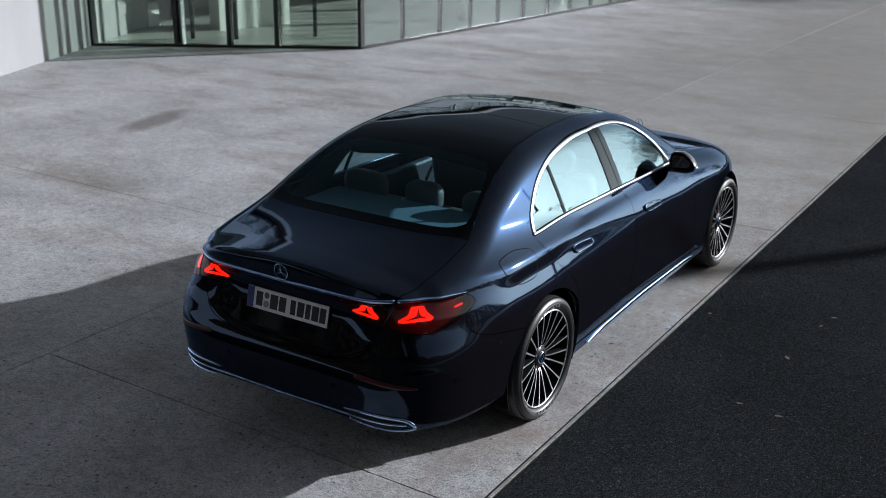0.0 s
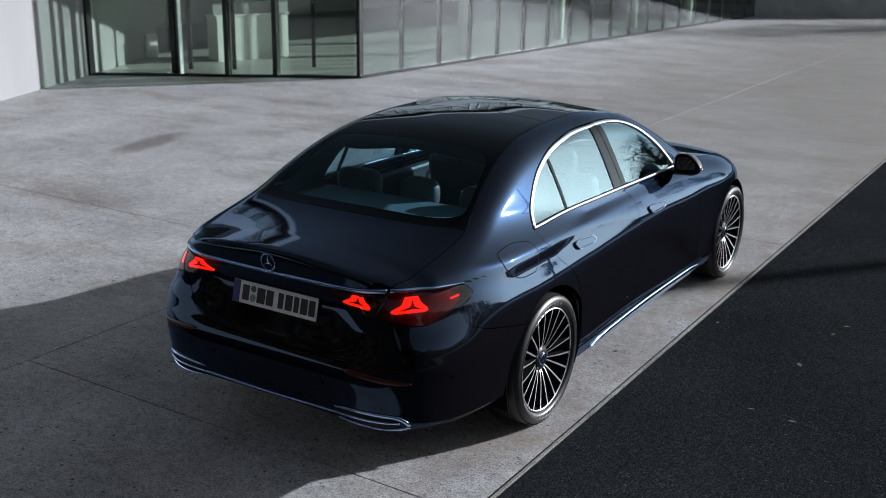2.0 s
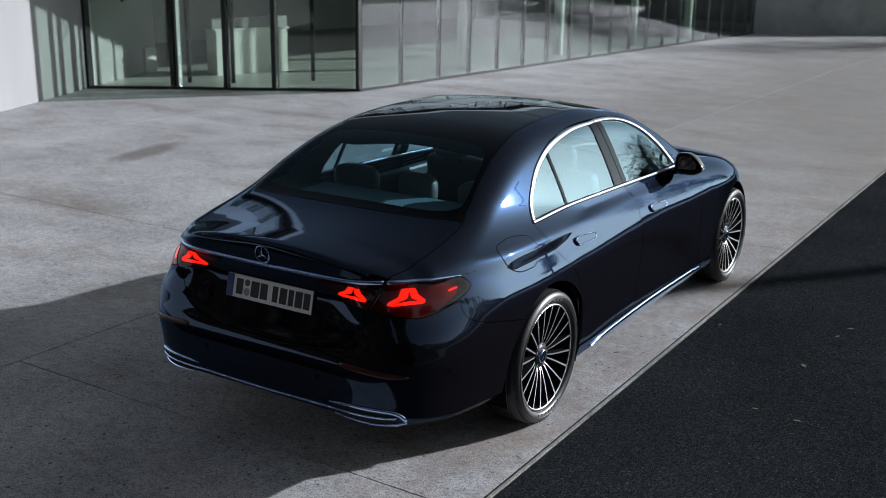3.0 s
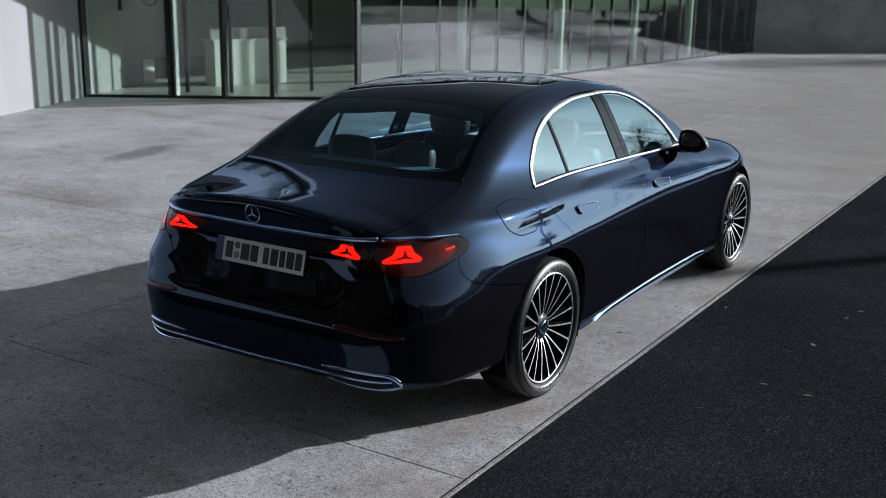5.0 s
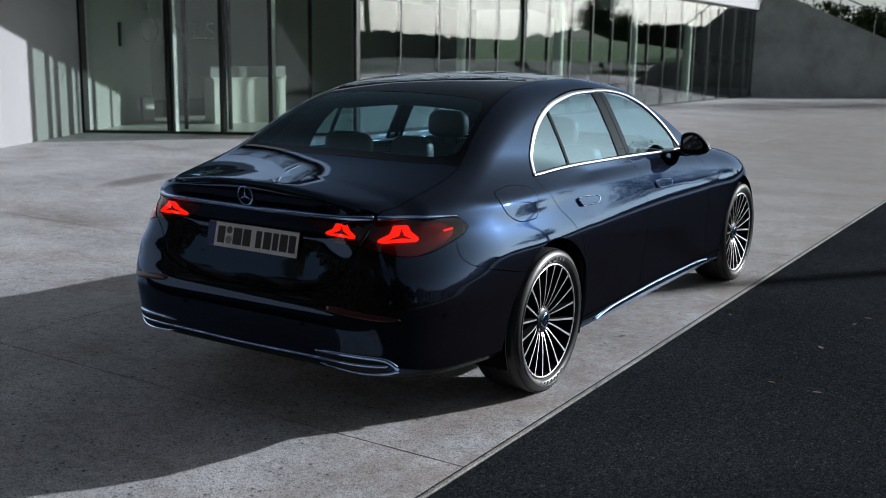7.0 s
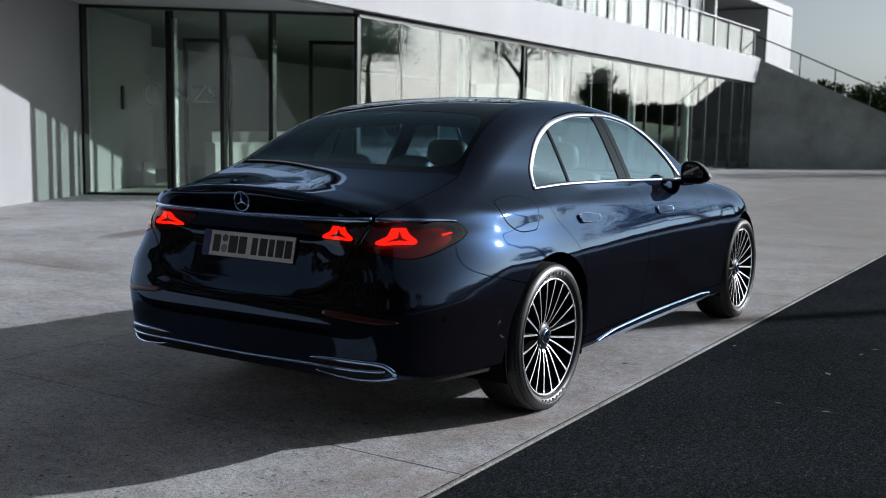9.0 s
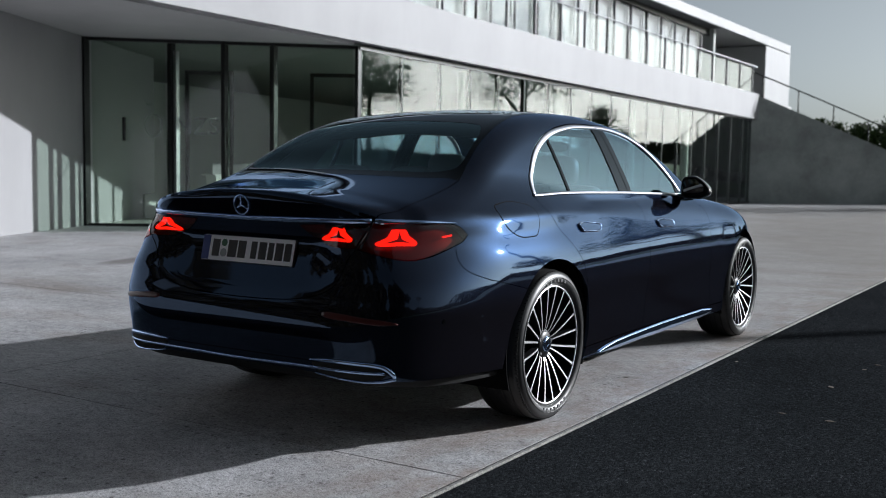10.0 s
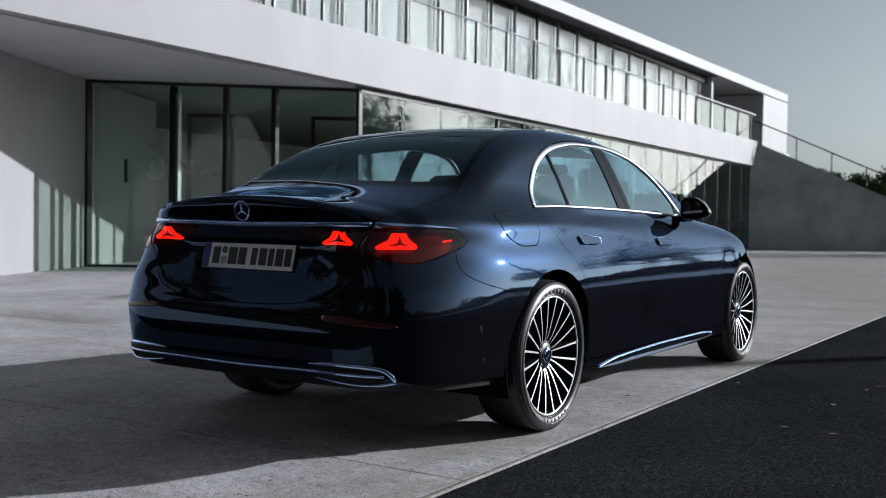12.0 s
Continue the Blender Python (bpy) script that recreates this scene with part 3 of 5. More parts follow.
tube(bm, [on_ramp(s, 0.15) + Vector((0, 0, ramp_h(s) + 0.72)) for s in np.linspace(0.0, 8.9, 8)], 0.022, 8)
part("handrail", bm, DARK_FRAME, rail)
for s in np.arange(0.3, 9.0, 1.19):
    p = on_ramp(s, 0.15)
    part("post", boxed((p.x - 0.018, p.y - 0.018, ramp_h(s) - 0.03), (p.x + 0.018, p.y + 0.018, ramp_h(s) + 0.71)), DARK_FRAME, rail)


# ---- trees ----
def tree(name, x, y, z, height, spread, label, group, seed, leaves=6500, size=0.17):
    rnd = random.Random(seed)
    t = thing(name, label, "tree", group, at=Matrix.Translation((x, y, z)))
    bm = bmesh.new()
    top = Vector((rnd.uniform(-0.3, 0.3), rnd.uniform(-0.3, 0.3), height * 0.8))
    stem = [top * s + Vector((rnd.uniform(-0.1, 0.1), rnd.uniform(-0.1, 0.1), 0)) * (s > 0) for s in (0, 0.2, 0.4, 0.6, 0.8, 1)]
    r = height * 0.022
    tube(bm, stem, [r * k for k in (1.4, 1, 0.85, 0.65, 0.4, 0.15)], 8)
    tips = [stem[-1]]
    for i in range(11):
        s = rnd.uniform(0.35, 0.95)
        base = top * s
        a = i * 2.4 + rnd.uniform(-0.4, 0.4)
        reach = spread * rnd.uniform(0.45, 1.0) * (1.15 - 0.6 * s)
        end = base + Vector((math.cos(a) * reach, math.sin(a) * reach, rnd.uniform(0.02, 0.22) * height))
        mid = base.lerp(end, 0.5) + Vector((0, 0, 0.05 * height))
        tube(bm, [base, mid, end], [r * 0.45, r * 0.28, r * 0.08], 6)
        tips += [end, mid.lerp(end, 0.6), mid]
    part("trunk", bm, BARK, t, smooth=True)
    verts, faces = [], []
    clumps = [(p, rnd.uniform(0.10, 0.2) * height) for p in tips]
    for i in range(leaves):
        p, cr = clumps[rnd.randrange(len(clumps))]
        q = p + Vector((rnd.gauss(0, 0.5), rnd.gauss(0, 0.5), rnd.gauss(0, 0.34))) * cr
        m = Euler((rnd.uniform(0, 6.3), rnd.uniform(0, 6.3), rnd.uniform(0, 6.3))).to_matrix()
        k = size * rnd.uniform(0.6, 1.5)
        n0 = len(verts)
        verts += [q + m @ Vector(c) * k for c in ((-0.5, 0, 0), (0, -0.28, 0.08), (0.5, 0, 0), (0, 0.28, 0.08))]
        faces.append((n0, n0 + 1, n0 + 2, n0 + 3))
    me = bpy.data.meshes.new("crown")
    me.from_pydata(verts, [], faces)
    me.materials.append(LEAF)
    crown = new("crown", me)
    crown.parent = t
    return t


for i, (x, y, h, s) in enumerate(((43.2, 65.3, 12.5, 4.6), (15.4, 57.8, 5.2, 2.2))):
    tree("broadleaf_tree", x, y, -0.12, h, s, "broadleaf tree standing on grass beyond the road", "trees beyond the road", 10 + 2 * i, 6500 if i else 4200, 0.17 if i else 0.30)
tree("broadleaf_tree", 21.4, 57.2, -0.12, 14.5, 3.2, "tall thin broadleaf tree beyond the road", "trees beyond the road", 31, 5200, 0.22)
for i, (x, y, h) in enumerate(((-13.5, 70, 4.2), (-11.8, 73, 4.6), (-10.6, 69, 3.8), (-9.2, 72, 4.4), (-15.6, 74, 4.0), (-7.6, 71, 4.5), (-5.8, 74, 4.6))):
    tree("bushy_tree", x, y, 1.0, h * 0.8, 1.6, "dark bushy tree on the grass bank against the sky", "trees on the bank", 40 + i, 1500, 0.26)

# far woods along the horizon across the road
rnd = random.Random(5)
verts, faces = [], []
for i in range(90000):
    a = rnd.uniform(-0.35, 4.6)
    near = float(np.interp(a, [1.3, 2.1, 4.6], [0, 1, 1]))
    d = rnd.uniform(80, 120) * (1 - near) + rnd.uniform(26, 40) * near
    hmax = (2.2 + 0.8 * math.sin(a * 9) + 0.5 * math.sin(a * 23 + 1)) * (1 + 7.2 * near) + 9 * float(np.interp(a, [0.74, 0.95, 1.3, 2.1], [0, 1, 1, 0]))
    q = Vector((3 + math.sin(a) * d, math.cos(a) * d, rnd.uniform(0, 1) ** 1.5 * hmax))
    m = Euler((rnd.uniform(0, 6.3), rnd.uniform(0, 6.3), rnd.uniform(0, 6.3))).to_matrix()
    leaf = rnd.uniform(0.45, 1.1)
    n0 = len(verts)
    verts += [q + m @ Vector(c) * leaf for c in ((-0.6, 0, 0), (0, -0.5, 0.1), (0.6, 0, 0), (0, 0.5, 0.1))]
    faces.append((n0, n0 + 1, n0 + 2, n0 + 3))
me = bpy.data.meshes.new("far_woods")
me.from_pydata(verts, [], faces)
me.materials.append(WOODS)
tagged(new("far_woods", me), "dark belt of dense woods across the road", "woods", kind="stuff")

# slim lamp post whose shadow crosses the asphalt
lp = thing("lamp_post", "slim grey steel lamp post at the road's far edge", "lamp post", at=Matrix.Translation((14.05, 20.0, -0.12)))
bm = bmesh.new()
tube(bm, [(0, 0, 0), (0, 0, 0.6), (0, 0, 0.62), (0, 0, 8.6)], [0.16, 0.16, 0.125, 0.09], 12)
part("pole", bm, STEEL, lp, smooth=True)
part("lantern", boxed((-0.9, -0.11, 8.55), (0.06, 0.11, 8.65), 0.02), STEEL, lp)

# leaves and crumbs on the ground
def stray_leaf(x, y, s, a, z=0.0):
    bm = bmesh.new()
    outline = [(-0.5, 0), (-0.2, 0.22), (0.15, 0.26), (0.5, 0.02), (0.2, -0.2), (-0.2, -0.18)]
    up = [bm.verts.new((u * s, v * s, 0.12 * s * (u * u + abs(v)))) for u, v in outline]
    lo = [bm.verts.new(v.co - Vector((0, 0, 0.001))) for v in up]
    bm.faces.new(up), bm.faces.new(lo[::-1])
    for i in range(6):
        bm.faces.new((lo[i], lo[(i + 1) % 6], up[(i + 1) % 6], up[i]))
    ob = part("dry_leaf", bm, DRY_LEAF)
    ob.matrix_basis = pose(x, y, z + 0.002, rz=a)
    return tagged(ob, "small dry curled leaf lying on the ground", "leaf", "stray leaves")


for x, y, s, a in ((1.94, 2.4, 0.045, 20), (1.85, 1.56, 0.06, 120), (1.9, 2.2, 0.04, 60), (1.79, 0.78, 0.04, 200), (2.02, 0.75, 0.05, 10), (1.2, 1.98, 0.035, 80)):
    stray_leaf(x, y, s, a, -0.004)
for x, y, s, a in ((0.84, 1.11, 0.04, 45), (-5.75, 10.35, 0.10, 0), (-3.47, 10.57, 0.09, 50)):
    stray_leaf(x, y, s, a)

# ---- the car's body as one smooth hull; every panel is laid on it ----
def crv(pts):
    """Smooth curve through (t, value) pairs: monotone-friendly cubic."""
    a = np.array(pts, float); t, v = a[:, 0], a[:, 1]
    h = np.diff(t); s = np.diff(v) / h
    m = np.empty_like(v); m[1:-1] = (s[:-1] * h[1:] + s[1:] * h[:-1]) / (h[1:] + h[:-1]); m[0], m[-1] = s[0], s[-1]
    def f(q):
        q = np.clip(q, t[0], t[-1]); i = np.clip(np.searchsorted(t, q) - 1, 0, len(h) - 1)
        u = (q - t[i]) / h[i]
        return (v[i] * (1 + 2 * u) * (1 - u) ** 2 + m[i] * h[i] * u * (1 - u) ** 2 + v[i + 1] * u * u * (3 - 2 * u) - m[i + 1] * h[i] * u * u * (1 - u))
    return f
def smax(a, b, k):
    h = np.maximum(k - np.abs(a - b), 0) / k
    return np.maximum(a, b) + h * h * k * .25
def smin(a, b, k): return -smax(-a, -b, k)
# half width along the car at the waist, and how it leans in over the height
body_plan = crv([(-1.2, .895), (-.6, .914), (-.3, .9305), (0, .945), (.5, .941), (1.4, .930), (2.4, .938), (3, .945), (3.4, .90), (3.9, .80)])
body_lean = crv([(.1, -.10), (.2, -.05), (.32, -.026), (.5, -.010), (.60, .003), (.65, .002), (.70, -.0015), (.75, -.008), (.79, -.0175), (.815, -.0255), (.84, -.035), (.87, -.047), (.90, -.0585), (.93, -.069), (.965, -.0805), (1.02, -.096), (1.2, -.15)])
body_rear = crv([(.15, -.90), (.25, -1.03), (.33, -1.115), (.42, -1.13), (.55, -1.135), (.60, -1.126), (.64, -1.112), (.70, -1.095), (.76, -1.078), (.90, -1.078), (.97, -1.085), (1.03, -1.10), (1.2, -1.14)])
body_corner = crv([(.2, 3.7), (.35, 3.75), (.5, 3.85), (.6, 4.0), (.67, 4.9), (.74, 7.0), (.79, 7.2), (.83, 6.2), (.87, 4.3), (.905, 3.0), (.93, 2.6), (.96, 2.6), (1.1, 2.6)])
body_tuck = crv([(.2, 0), (.5, 0), (.59, 0), (.67, .026), (.74, .060), (.79, .072), (.83, .068), (.87, .045), (.91, .010), (.94, 0), (.97, 0), (1.1, 0)])
body_nose = crv([(.15, 3.7), (.3, 3.80), (.5, 3.83), (.7, 3.79), (.85, 3.68), (1.0, 3.4)])
body_deck = crv([(-1.3, 1.055), (-1.1, 1.068), (-.95, 1.078), (-.7, 1.092), (-.45, 1.10), (0, 1.10), (2.2, 1.06), (2.6, 1.02), (3.0, .965), (3.4, .89), (3.7, .80), (3.9, .66)])
body_crown = crv([(-1.2, .165), (-.85, .15), (-.6, .115), (0, .08), (1.2, .08), (2.4, .068), (3.2, .065), (3.8, .12)])
lid_edge = crv([(.58, .30), (.65, .41), (.69, .49), (.75, .515), (.80, .54), (.85, .565), (.90, .59), (.95, .615), (1.1, .63)])
lid_depth = crv([(.60, 0), (.65, 0), (.70, .006), (.76, .013), (.82, .028), (.87, .034), (.905, .026), (.935, .012), (.955, 0), (.97, 0), (1.1, 0)])
body_roof = crv([(-1.1, .90), (-.8, 1.00), (-.62, 1.07), (-.45, 1.145), (-.2, 1.276), (0, 1.364), (.25, 1.436), (.5, 1.471), (.8, 1.486), (1.1, 1.486), (1.4, 1.455), (1.65, 1.415), (1.9, 1.32), (2.2, 1.17), (2.5, 1.0), (2.8, .82)])
cabin_plan = crv([(-.9, .70), (-.45, .76), (0, .80), (.6, .815), (1.2, .818), (1.8, .81), (2.4, .79), (2.8, .76)])
def lower_body(x, y, z):
    ax = np.abs(x)
    # the doors stand a little straighter towards the front
    f = np.interp(y, [.2, 1.5], [1, .78])
    lean = np.where(z > .6, .003 + (body_lean(z) - .003) * f, body_lean(z))
    W = body_plan(y) + lean - body_tuck(z) * (np.maximum(-.40 - y, 0) / .45) ** 2
    p = body_corner(z)
    r = np.maximum(ax - .35, 0) / np.maximum(W - .35, .05)
    qf = np.maximum(y - 2.7, 0) / (body_nose(z) - 2.7)
    # the trunk lid lies a little deeper than the wings beside it
    u = np.clip((lid_edge(z) + .02 - ax) / .24, 0, 1)
    sunk = lid_depth(z) * u * u * (3 - 2 * u)
    q = np.maximum(-.2 - y, 0) / (-.2 - body_rear(z) - sunk)
    g = ((r ** p + q ** p + 1e-9) ** (1 / p)) * .5 - .5
    gf = ((r ** 2.3 + qf ** 2.3 + 1e-9) ** (1 / 2.3)) * .55 - .55
    s = np.where(y > 1.3, gf, g)
    # shoulder crease from the tail lamp to the front door, where it fades
    over = (ax - (body_plan(y) - .0805 * f - 1.1 * (z - .965))) * .71
    s = smax(s, over, np.interp(y, [-.75, -.55, .5, 1.3, 2.0], [.07, .008, .010, .07, .10]))
    t = z - (body_deck(y) - body_crown(y) * (ax / .85) ** 2.4)
    k = np.interp(y, [-1.08, -.85, -.4, 1.5, 2.5, 4], [.02, .07, .09, .09, .12, .12])
    return smax(s, t, k)
def cabin_body(x, y, z):
    ax = np.abs(x)
    s = (ax - (cabin_plan(y) - .415 * (z - 1.0) - .22 * (z - 1.0) ** 2)) * .9
    t = (z - (body_roof(y) - np.interp(y, [-.4, .2, .9], [.018, .024, .04]) * (ax / .6) ** 2)) * np.interp(y, [-.6, .3, .9, 1.5, 2.3], [.9, .95, 1, .95, .85])
    return smax(smax(s, t, .10), np.maximum(np.maximum(-.8 - y, y - 2.75), .985 - z), .05)
def hull(x, y, z):
    k = np.interp(y, [-.9, -.3, .1, .6, 4], [.11, .12, .10, .02, .02])
    body = smin(lower_body(x, y, z), cabin_body(x, y, z), k)
    return smax(body, .16 - z, .04)
def cast(o, d, lo, hi, n=90):
    """First point, from lo to hi along each ray, at which the body begins. Missing ones are nan."""
    o, d = np.atleast_2d(o).astype(float), np.atleast_2d(d).astype(float)
    ts = np.linspace(lo, hi, n)
    P = o[:, None] + d[:, None] * ts[None, :, None]
    inside = hull(P[..., 0], P[..., 1], P[..., 2]) < 0
    i = np.argmax(inside, 1); ok = inside.any(1) & (i > 0)
    a, b = ts[np.maximum(i - 1, 0)], ts[i]
    for _ in range(26):
        m = (a + b) / 2; Q = o + d * m[:, None]
        f = hull(Q[:, 0], Q[:, 1], Q[:, 2]) < 0
        b = np.where(f, m, b); a = np.where(f, a, m)
    Q = o + d * b[:, None]; Q[~ok] = np.nan
    return Q


def hull_normal(P):
    e = 0.007
    g = np.stack([hull(P[:, 0] + e * a, P[:, 1] + e * b, P[:, 2] + e * c) - hull(P[:, 0] - e * a, P[:, 1] - e * b, P[:, 2] - e * c) for a, b, c in ((1, 0, 0), (0, 1, 0), (0, 0, 1))], 1)
    return g / np.maximum(np.linalg.norm(g, axis=1, keepdims=True), 1e-9)


class Flat:
    """Lays panels on the hull along a straight line of sight."""
    def __init__(self, n):
        self.n = np.array(n, float) / np.linalg.norm(n)
        up = np.array((0, 0, 1.0)) if abs(self.n[2]) < 0.95 else np.array((0, 1.0, 0))
        self.u = np.cross(up, self.n)
        self.u /= np.linalg.norm(self.u)
        self.v = np.cross(self.n, self.u)
    def flat(self, P): return np.stack([P @ self.u, P @ self.v], 1)
    def lay(self, uv):
        o = uv[:, :1] * self.u + uv[:, 1:] * self.v + self.n * 5
        return cast(o, np.repeat(-self.n[None], len(uv), 0), 0.0, 6.0, 260)


class Round:
    """Lays panels on the hull from all round an upright axis; u is the angle as an arc."""
    def __init__(self, y, turn): self.y, self.turn = y, turn
    def flat(self, P): return np.stack([np.arctan2(P[:, 0], (self.y - P[:, 1]) * self.turn) * 0.95 * self.turn, P[:, 2]], 1)
    def lay(self, uv):
        a = uv[:, 0] / 0.95 * self.turn
        d = np.stack([np.sin(a), -np.cos(a) * self.turn, 0 * a], 1)
        o = d * 1.6
        o[:, 1] += self.y
        o[:, 2] = uv[:, 1]
        return cast(o, -d, 0.0, 1.6, 120)


SIDE, TOP, HAUNCH, LID, WING = Flat((1, 0, 0)), Flat((0, 0, 1)), Flat((0.62, -0.45, 0.64)), Flat((0, -0.75, 0.66)), Flat((0.72, 0.1, 0.68))
TAIL, FRONT = Round(-0.2, 1), Round(2.7, -1)


def dense(points, step=0.012, smooth=True):
    """Points of a curve through the given ones, closely spaced."""
    p = np.array(points, float)
    if smooth and len(p) > 2:
        q = np.vstack([2 * p[0] - p[1], p, 2 * p[-1] - p[-2]])
        out = []
        for i in range(1, len(q) - 2):
            n = max(2, int(np.linalg.norm(q[i + 1] - q[i]) / step))
            for t in np.arange(n) / n:
                a, b, c, d = q[i - 1], q[i], q[i + 1], q[i + 2]
                out.append(0.5 * (2 * b + (c - a) * t + (2 * a - 5 * b + 4 * c - d) * t * t + (3 * b - a - 3 * c + d) * t ** 3))
        return np.array(out + [p[-1]])
    out = []
    for a, b in zip(p, p[1:]):
        n = max(1, int(np.linalg.norm(b - a) / step))
        out += [a + (b - a) * t / n for t in range(n)]
    return np.array(out + [p[-1]])


def side_curve(points, smooth=True):
    """A curve on the hull given as (y, z), seen from the side."""
    d = dense(points, smooth=smooth)
    return SIDE.lay(np.stack([d[:, 0] * SIDE.u[1], d[:, 1]], 1))


def top_curve(points, smooth=True):
    d = dense(points, smooth=smooth)
    return TOP.lay(TOP.flat(np.column_stack([d, np.zeros(len(d))])))


def tail_curve(points, smooth=True):
    """A curve round the tail given as (degrees from straight behind, z)."""
    p = np.array(points, float)
    d = dense(np.column_stack([np.radians(p[:, 0]) * 0.95, p[:, 1]]), smooth=smooth)
    return TAIL.lay(d)


def arch(y, r, a0, a1):
    a = np.radians(np.linspace(a0, a1, 50))
    yz = np.stack([y + r * np.cos(a), 0.352 + r * np.sin(a)], 1)
    return SIDE.lay(np.stack([yz[:, 0] * SIDE.u[1], yz[:, 1]], 1))


def joined(*curves):
    P = np.vstack([c[~np.isnan(c[:, 0])] for c in curves])
    keep = np.r_[True, np.linalg.norm(np.diff(P, axis=0), axis=1) > 0.002]
    return P[keep]


def panel(name, edge, view, mat, parent, sides=(1,), step=0.03, gap=0.002, lift=0.0, depth=0.02, label=""):
    """One body panel: the closed edge curve filled and laid on the hull, its rim turned inwards."""
    uv = view.flat(edge)
    if np.linalg.norm(uv[0] - uv[-1]) < 0.004:
        uv, edge = uv[:-1], edge[:-1]
    if np.sum(uv[:, 0] * np.roll(uv[:, 1], -1) - np.roll(uv[:, 0], -1) * uv[:, 1]) < 0:
        uv, edge = uv[::-1], edge[::-1]
    t = np.roll(uv, -1, 0) - np.roll(uv, 1, 0)
    t /= np.maximum(np.linalg.norm(t, axis=1, keepdims=True), 1e-9)
    uv = uv + np.stack([-t[:, 1], t[:, 0]], 1) * gap
    bm = bmesh.new()
    bm.faces.new([bm.verts.new((u, v, 0)) for u, v in uv])
    lo, hi = uv.min(0), uv.max(0)
    for k, no in ((0, (1, 0, 0)), (1, (0, 1, 0))):
        for c in np.arange(lo[k] + step * 0.5, hi[k], step):
            bmesh.ops.bisect_plane(bm, geom=bm.verts[:] + bm.edges[:] + bm.faces[:], dist=1e-6, plane_co=[c if j == k else 0 for j in range(3)], plane_no=no)
    bm.verts.index_update()
    flat = np.array([v.co[:2] for v in bm.verts])
    P = view.lay(flat)
    bad = np.isnan(P[:, 0])
    if bad.any():
        near = np.argmin(((flat[bad][:, None] - uv[None]) ** 2).sum(2), 1)
        P[bad] = edge[near]
    N = hull_normal(P)
    P = P + N * lift
    faces = [[v.index for v in f.verts] for f in bm.faces]
    rim = [(e.verts[0].index, e.verts[1].index, e.link_faces[0]) for e in bm.edges if len(e.link_faces) == 1]
    n0 = len(P)
    ids = sorted({i for a, b, _ in rim for i in (a, b)})
    outer = {v: n0 + i for i, v in enumerate(ids)}
    inner = {v: n0 + len(ids) + i for i, v in enumerate(ids)}
    V = np.vstack([P, P[ids], P[ids] - N[ids] * depth])
    for a, b, f in rim:
        loop = [v.index for v in f.verts]
        i = loop.index(a)
        if loop[(i + 1) % len(loop)] != b:
            a, b = b, a
        faces.append([outer[b], outer[a], inner[a], inner[b]])
    bm.free()
    NV = np.vstack([N, np.zeros((2 * len(ids), 3))])
    made = []
    for s in sides:
        W, M, fs = V.copy(), NV.copy(), faces
        if s < 0:
            W[:, 0] *= -1
            M[:, 0] *= -1
            fs = [f[::-1] for f in faces]
        me = bpy.data.meshes.new(name)
        me.from_pydata(W.tolist(), [], fs)
        me.materials.append(mat)
        me.polygons.foreach_set("use_smooth", [True] * len(me.polygons))
        me.normals_split_custom_set_from_vertices(M.tolist())
        ob = new(name, me)
        ob.parent = parent
        if label:
            tagged(ob, label)
        made.append(ob)
    return made if len(made) > 1 else made[0]


def trim(name, path, width, mat, parent, sides=(1,), lift=0.004, closed=False, label="", sink=0.004):
    """A rounded strip along a curve on the hull. width: one number, or one for each point."""
    P = path[~np.isnan(path[:, 0])]
    N = hull_normal(P)
    if closed:
        T = np.roll(P, -1, 0) - np.roll(P, 1, 0)
    else:
        T = np.gradient(P, axis=0)
    T /= np.maximum(np.linalg.norm(T, axis=1, keepdims=True), 1e-9)
    B = np.cross(N, T)
    w = np.broadcast_to(np.asarray(width, float), (len(P),))[:, None]
    prof = ((-0.5, -sink), (-0.5, lift * 0.5), (-0.36, lift * 0.9), (0, lift), (0.36, lift * 0.9), (0.5, lift * 0.5), (0.5, -sink))
    rows = [P + B * w * a + N * h for a, h in prof]
    m, k = len(P), len(prof)
    V = np.stack(rows, 1).reshape(-1, 3)
    faces = []
    for i in range(m if closed else m - 1):
        j = (i + 1) % m
        for c in range(k - 1):
            faces.append((i * k + c, j * k + c, j * k + c + 1, i * k + c + 1))
    if not closed:
        faces += [tuple(range(k)), tuple((m - 1) * k + c for c in range(k))[::-1]]
    made = []
    for s in sides:
        W = V.copy()
        W[:, 0] *= s
        me = bpy.data.meshes.new(name)
        me.from_pydata(W.tolist(), [], [f[::-1] for f in faces] if s > 0 else faces)
        me.materials.append(mat)
        me.polygons.foreach_set("use_smooth", [True] * len(me.polygons))
        ob = new(name, me)
        ob.parent = parent
        if label:
            tagged(ob, label)
        made.append(ob)
    return made


def rounded(points, r, n=5):
    """A closed polygon with its corners rounded."""
    p = [np.array(q, float) for q in points]
    out = []
    for i, c in enumerate(p):
        a, b = p[i - 1] - c, p[(i + 1) % len(p)] - c
        k = min(r, np.linalg.norm(a) * 0.45, np.linalg.norm(b) * 0.45)
        a, b = c + a / np.linalg.norm(a) * k, c + b / np.linalg.norm(b) * k
        out += [(1 - t) ** 2 * a + 2 * t * (1 - t) * c + t * t * b for t in np.linspace(0, 1, n)]
    return np.array(out)


def closed(points): return list(points) + [points[0]]


car = thing("sedan_car", "dark navy metallic sedan with chrome trim parked on pale concrete", "car")
BOTH = (1, -1)

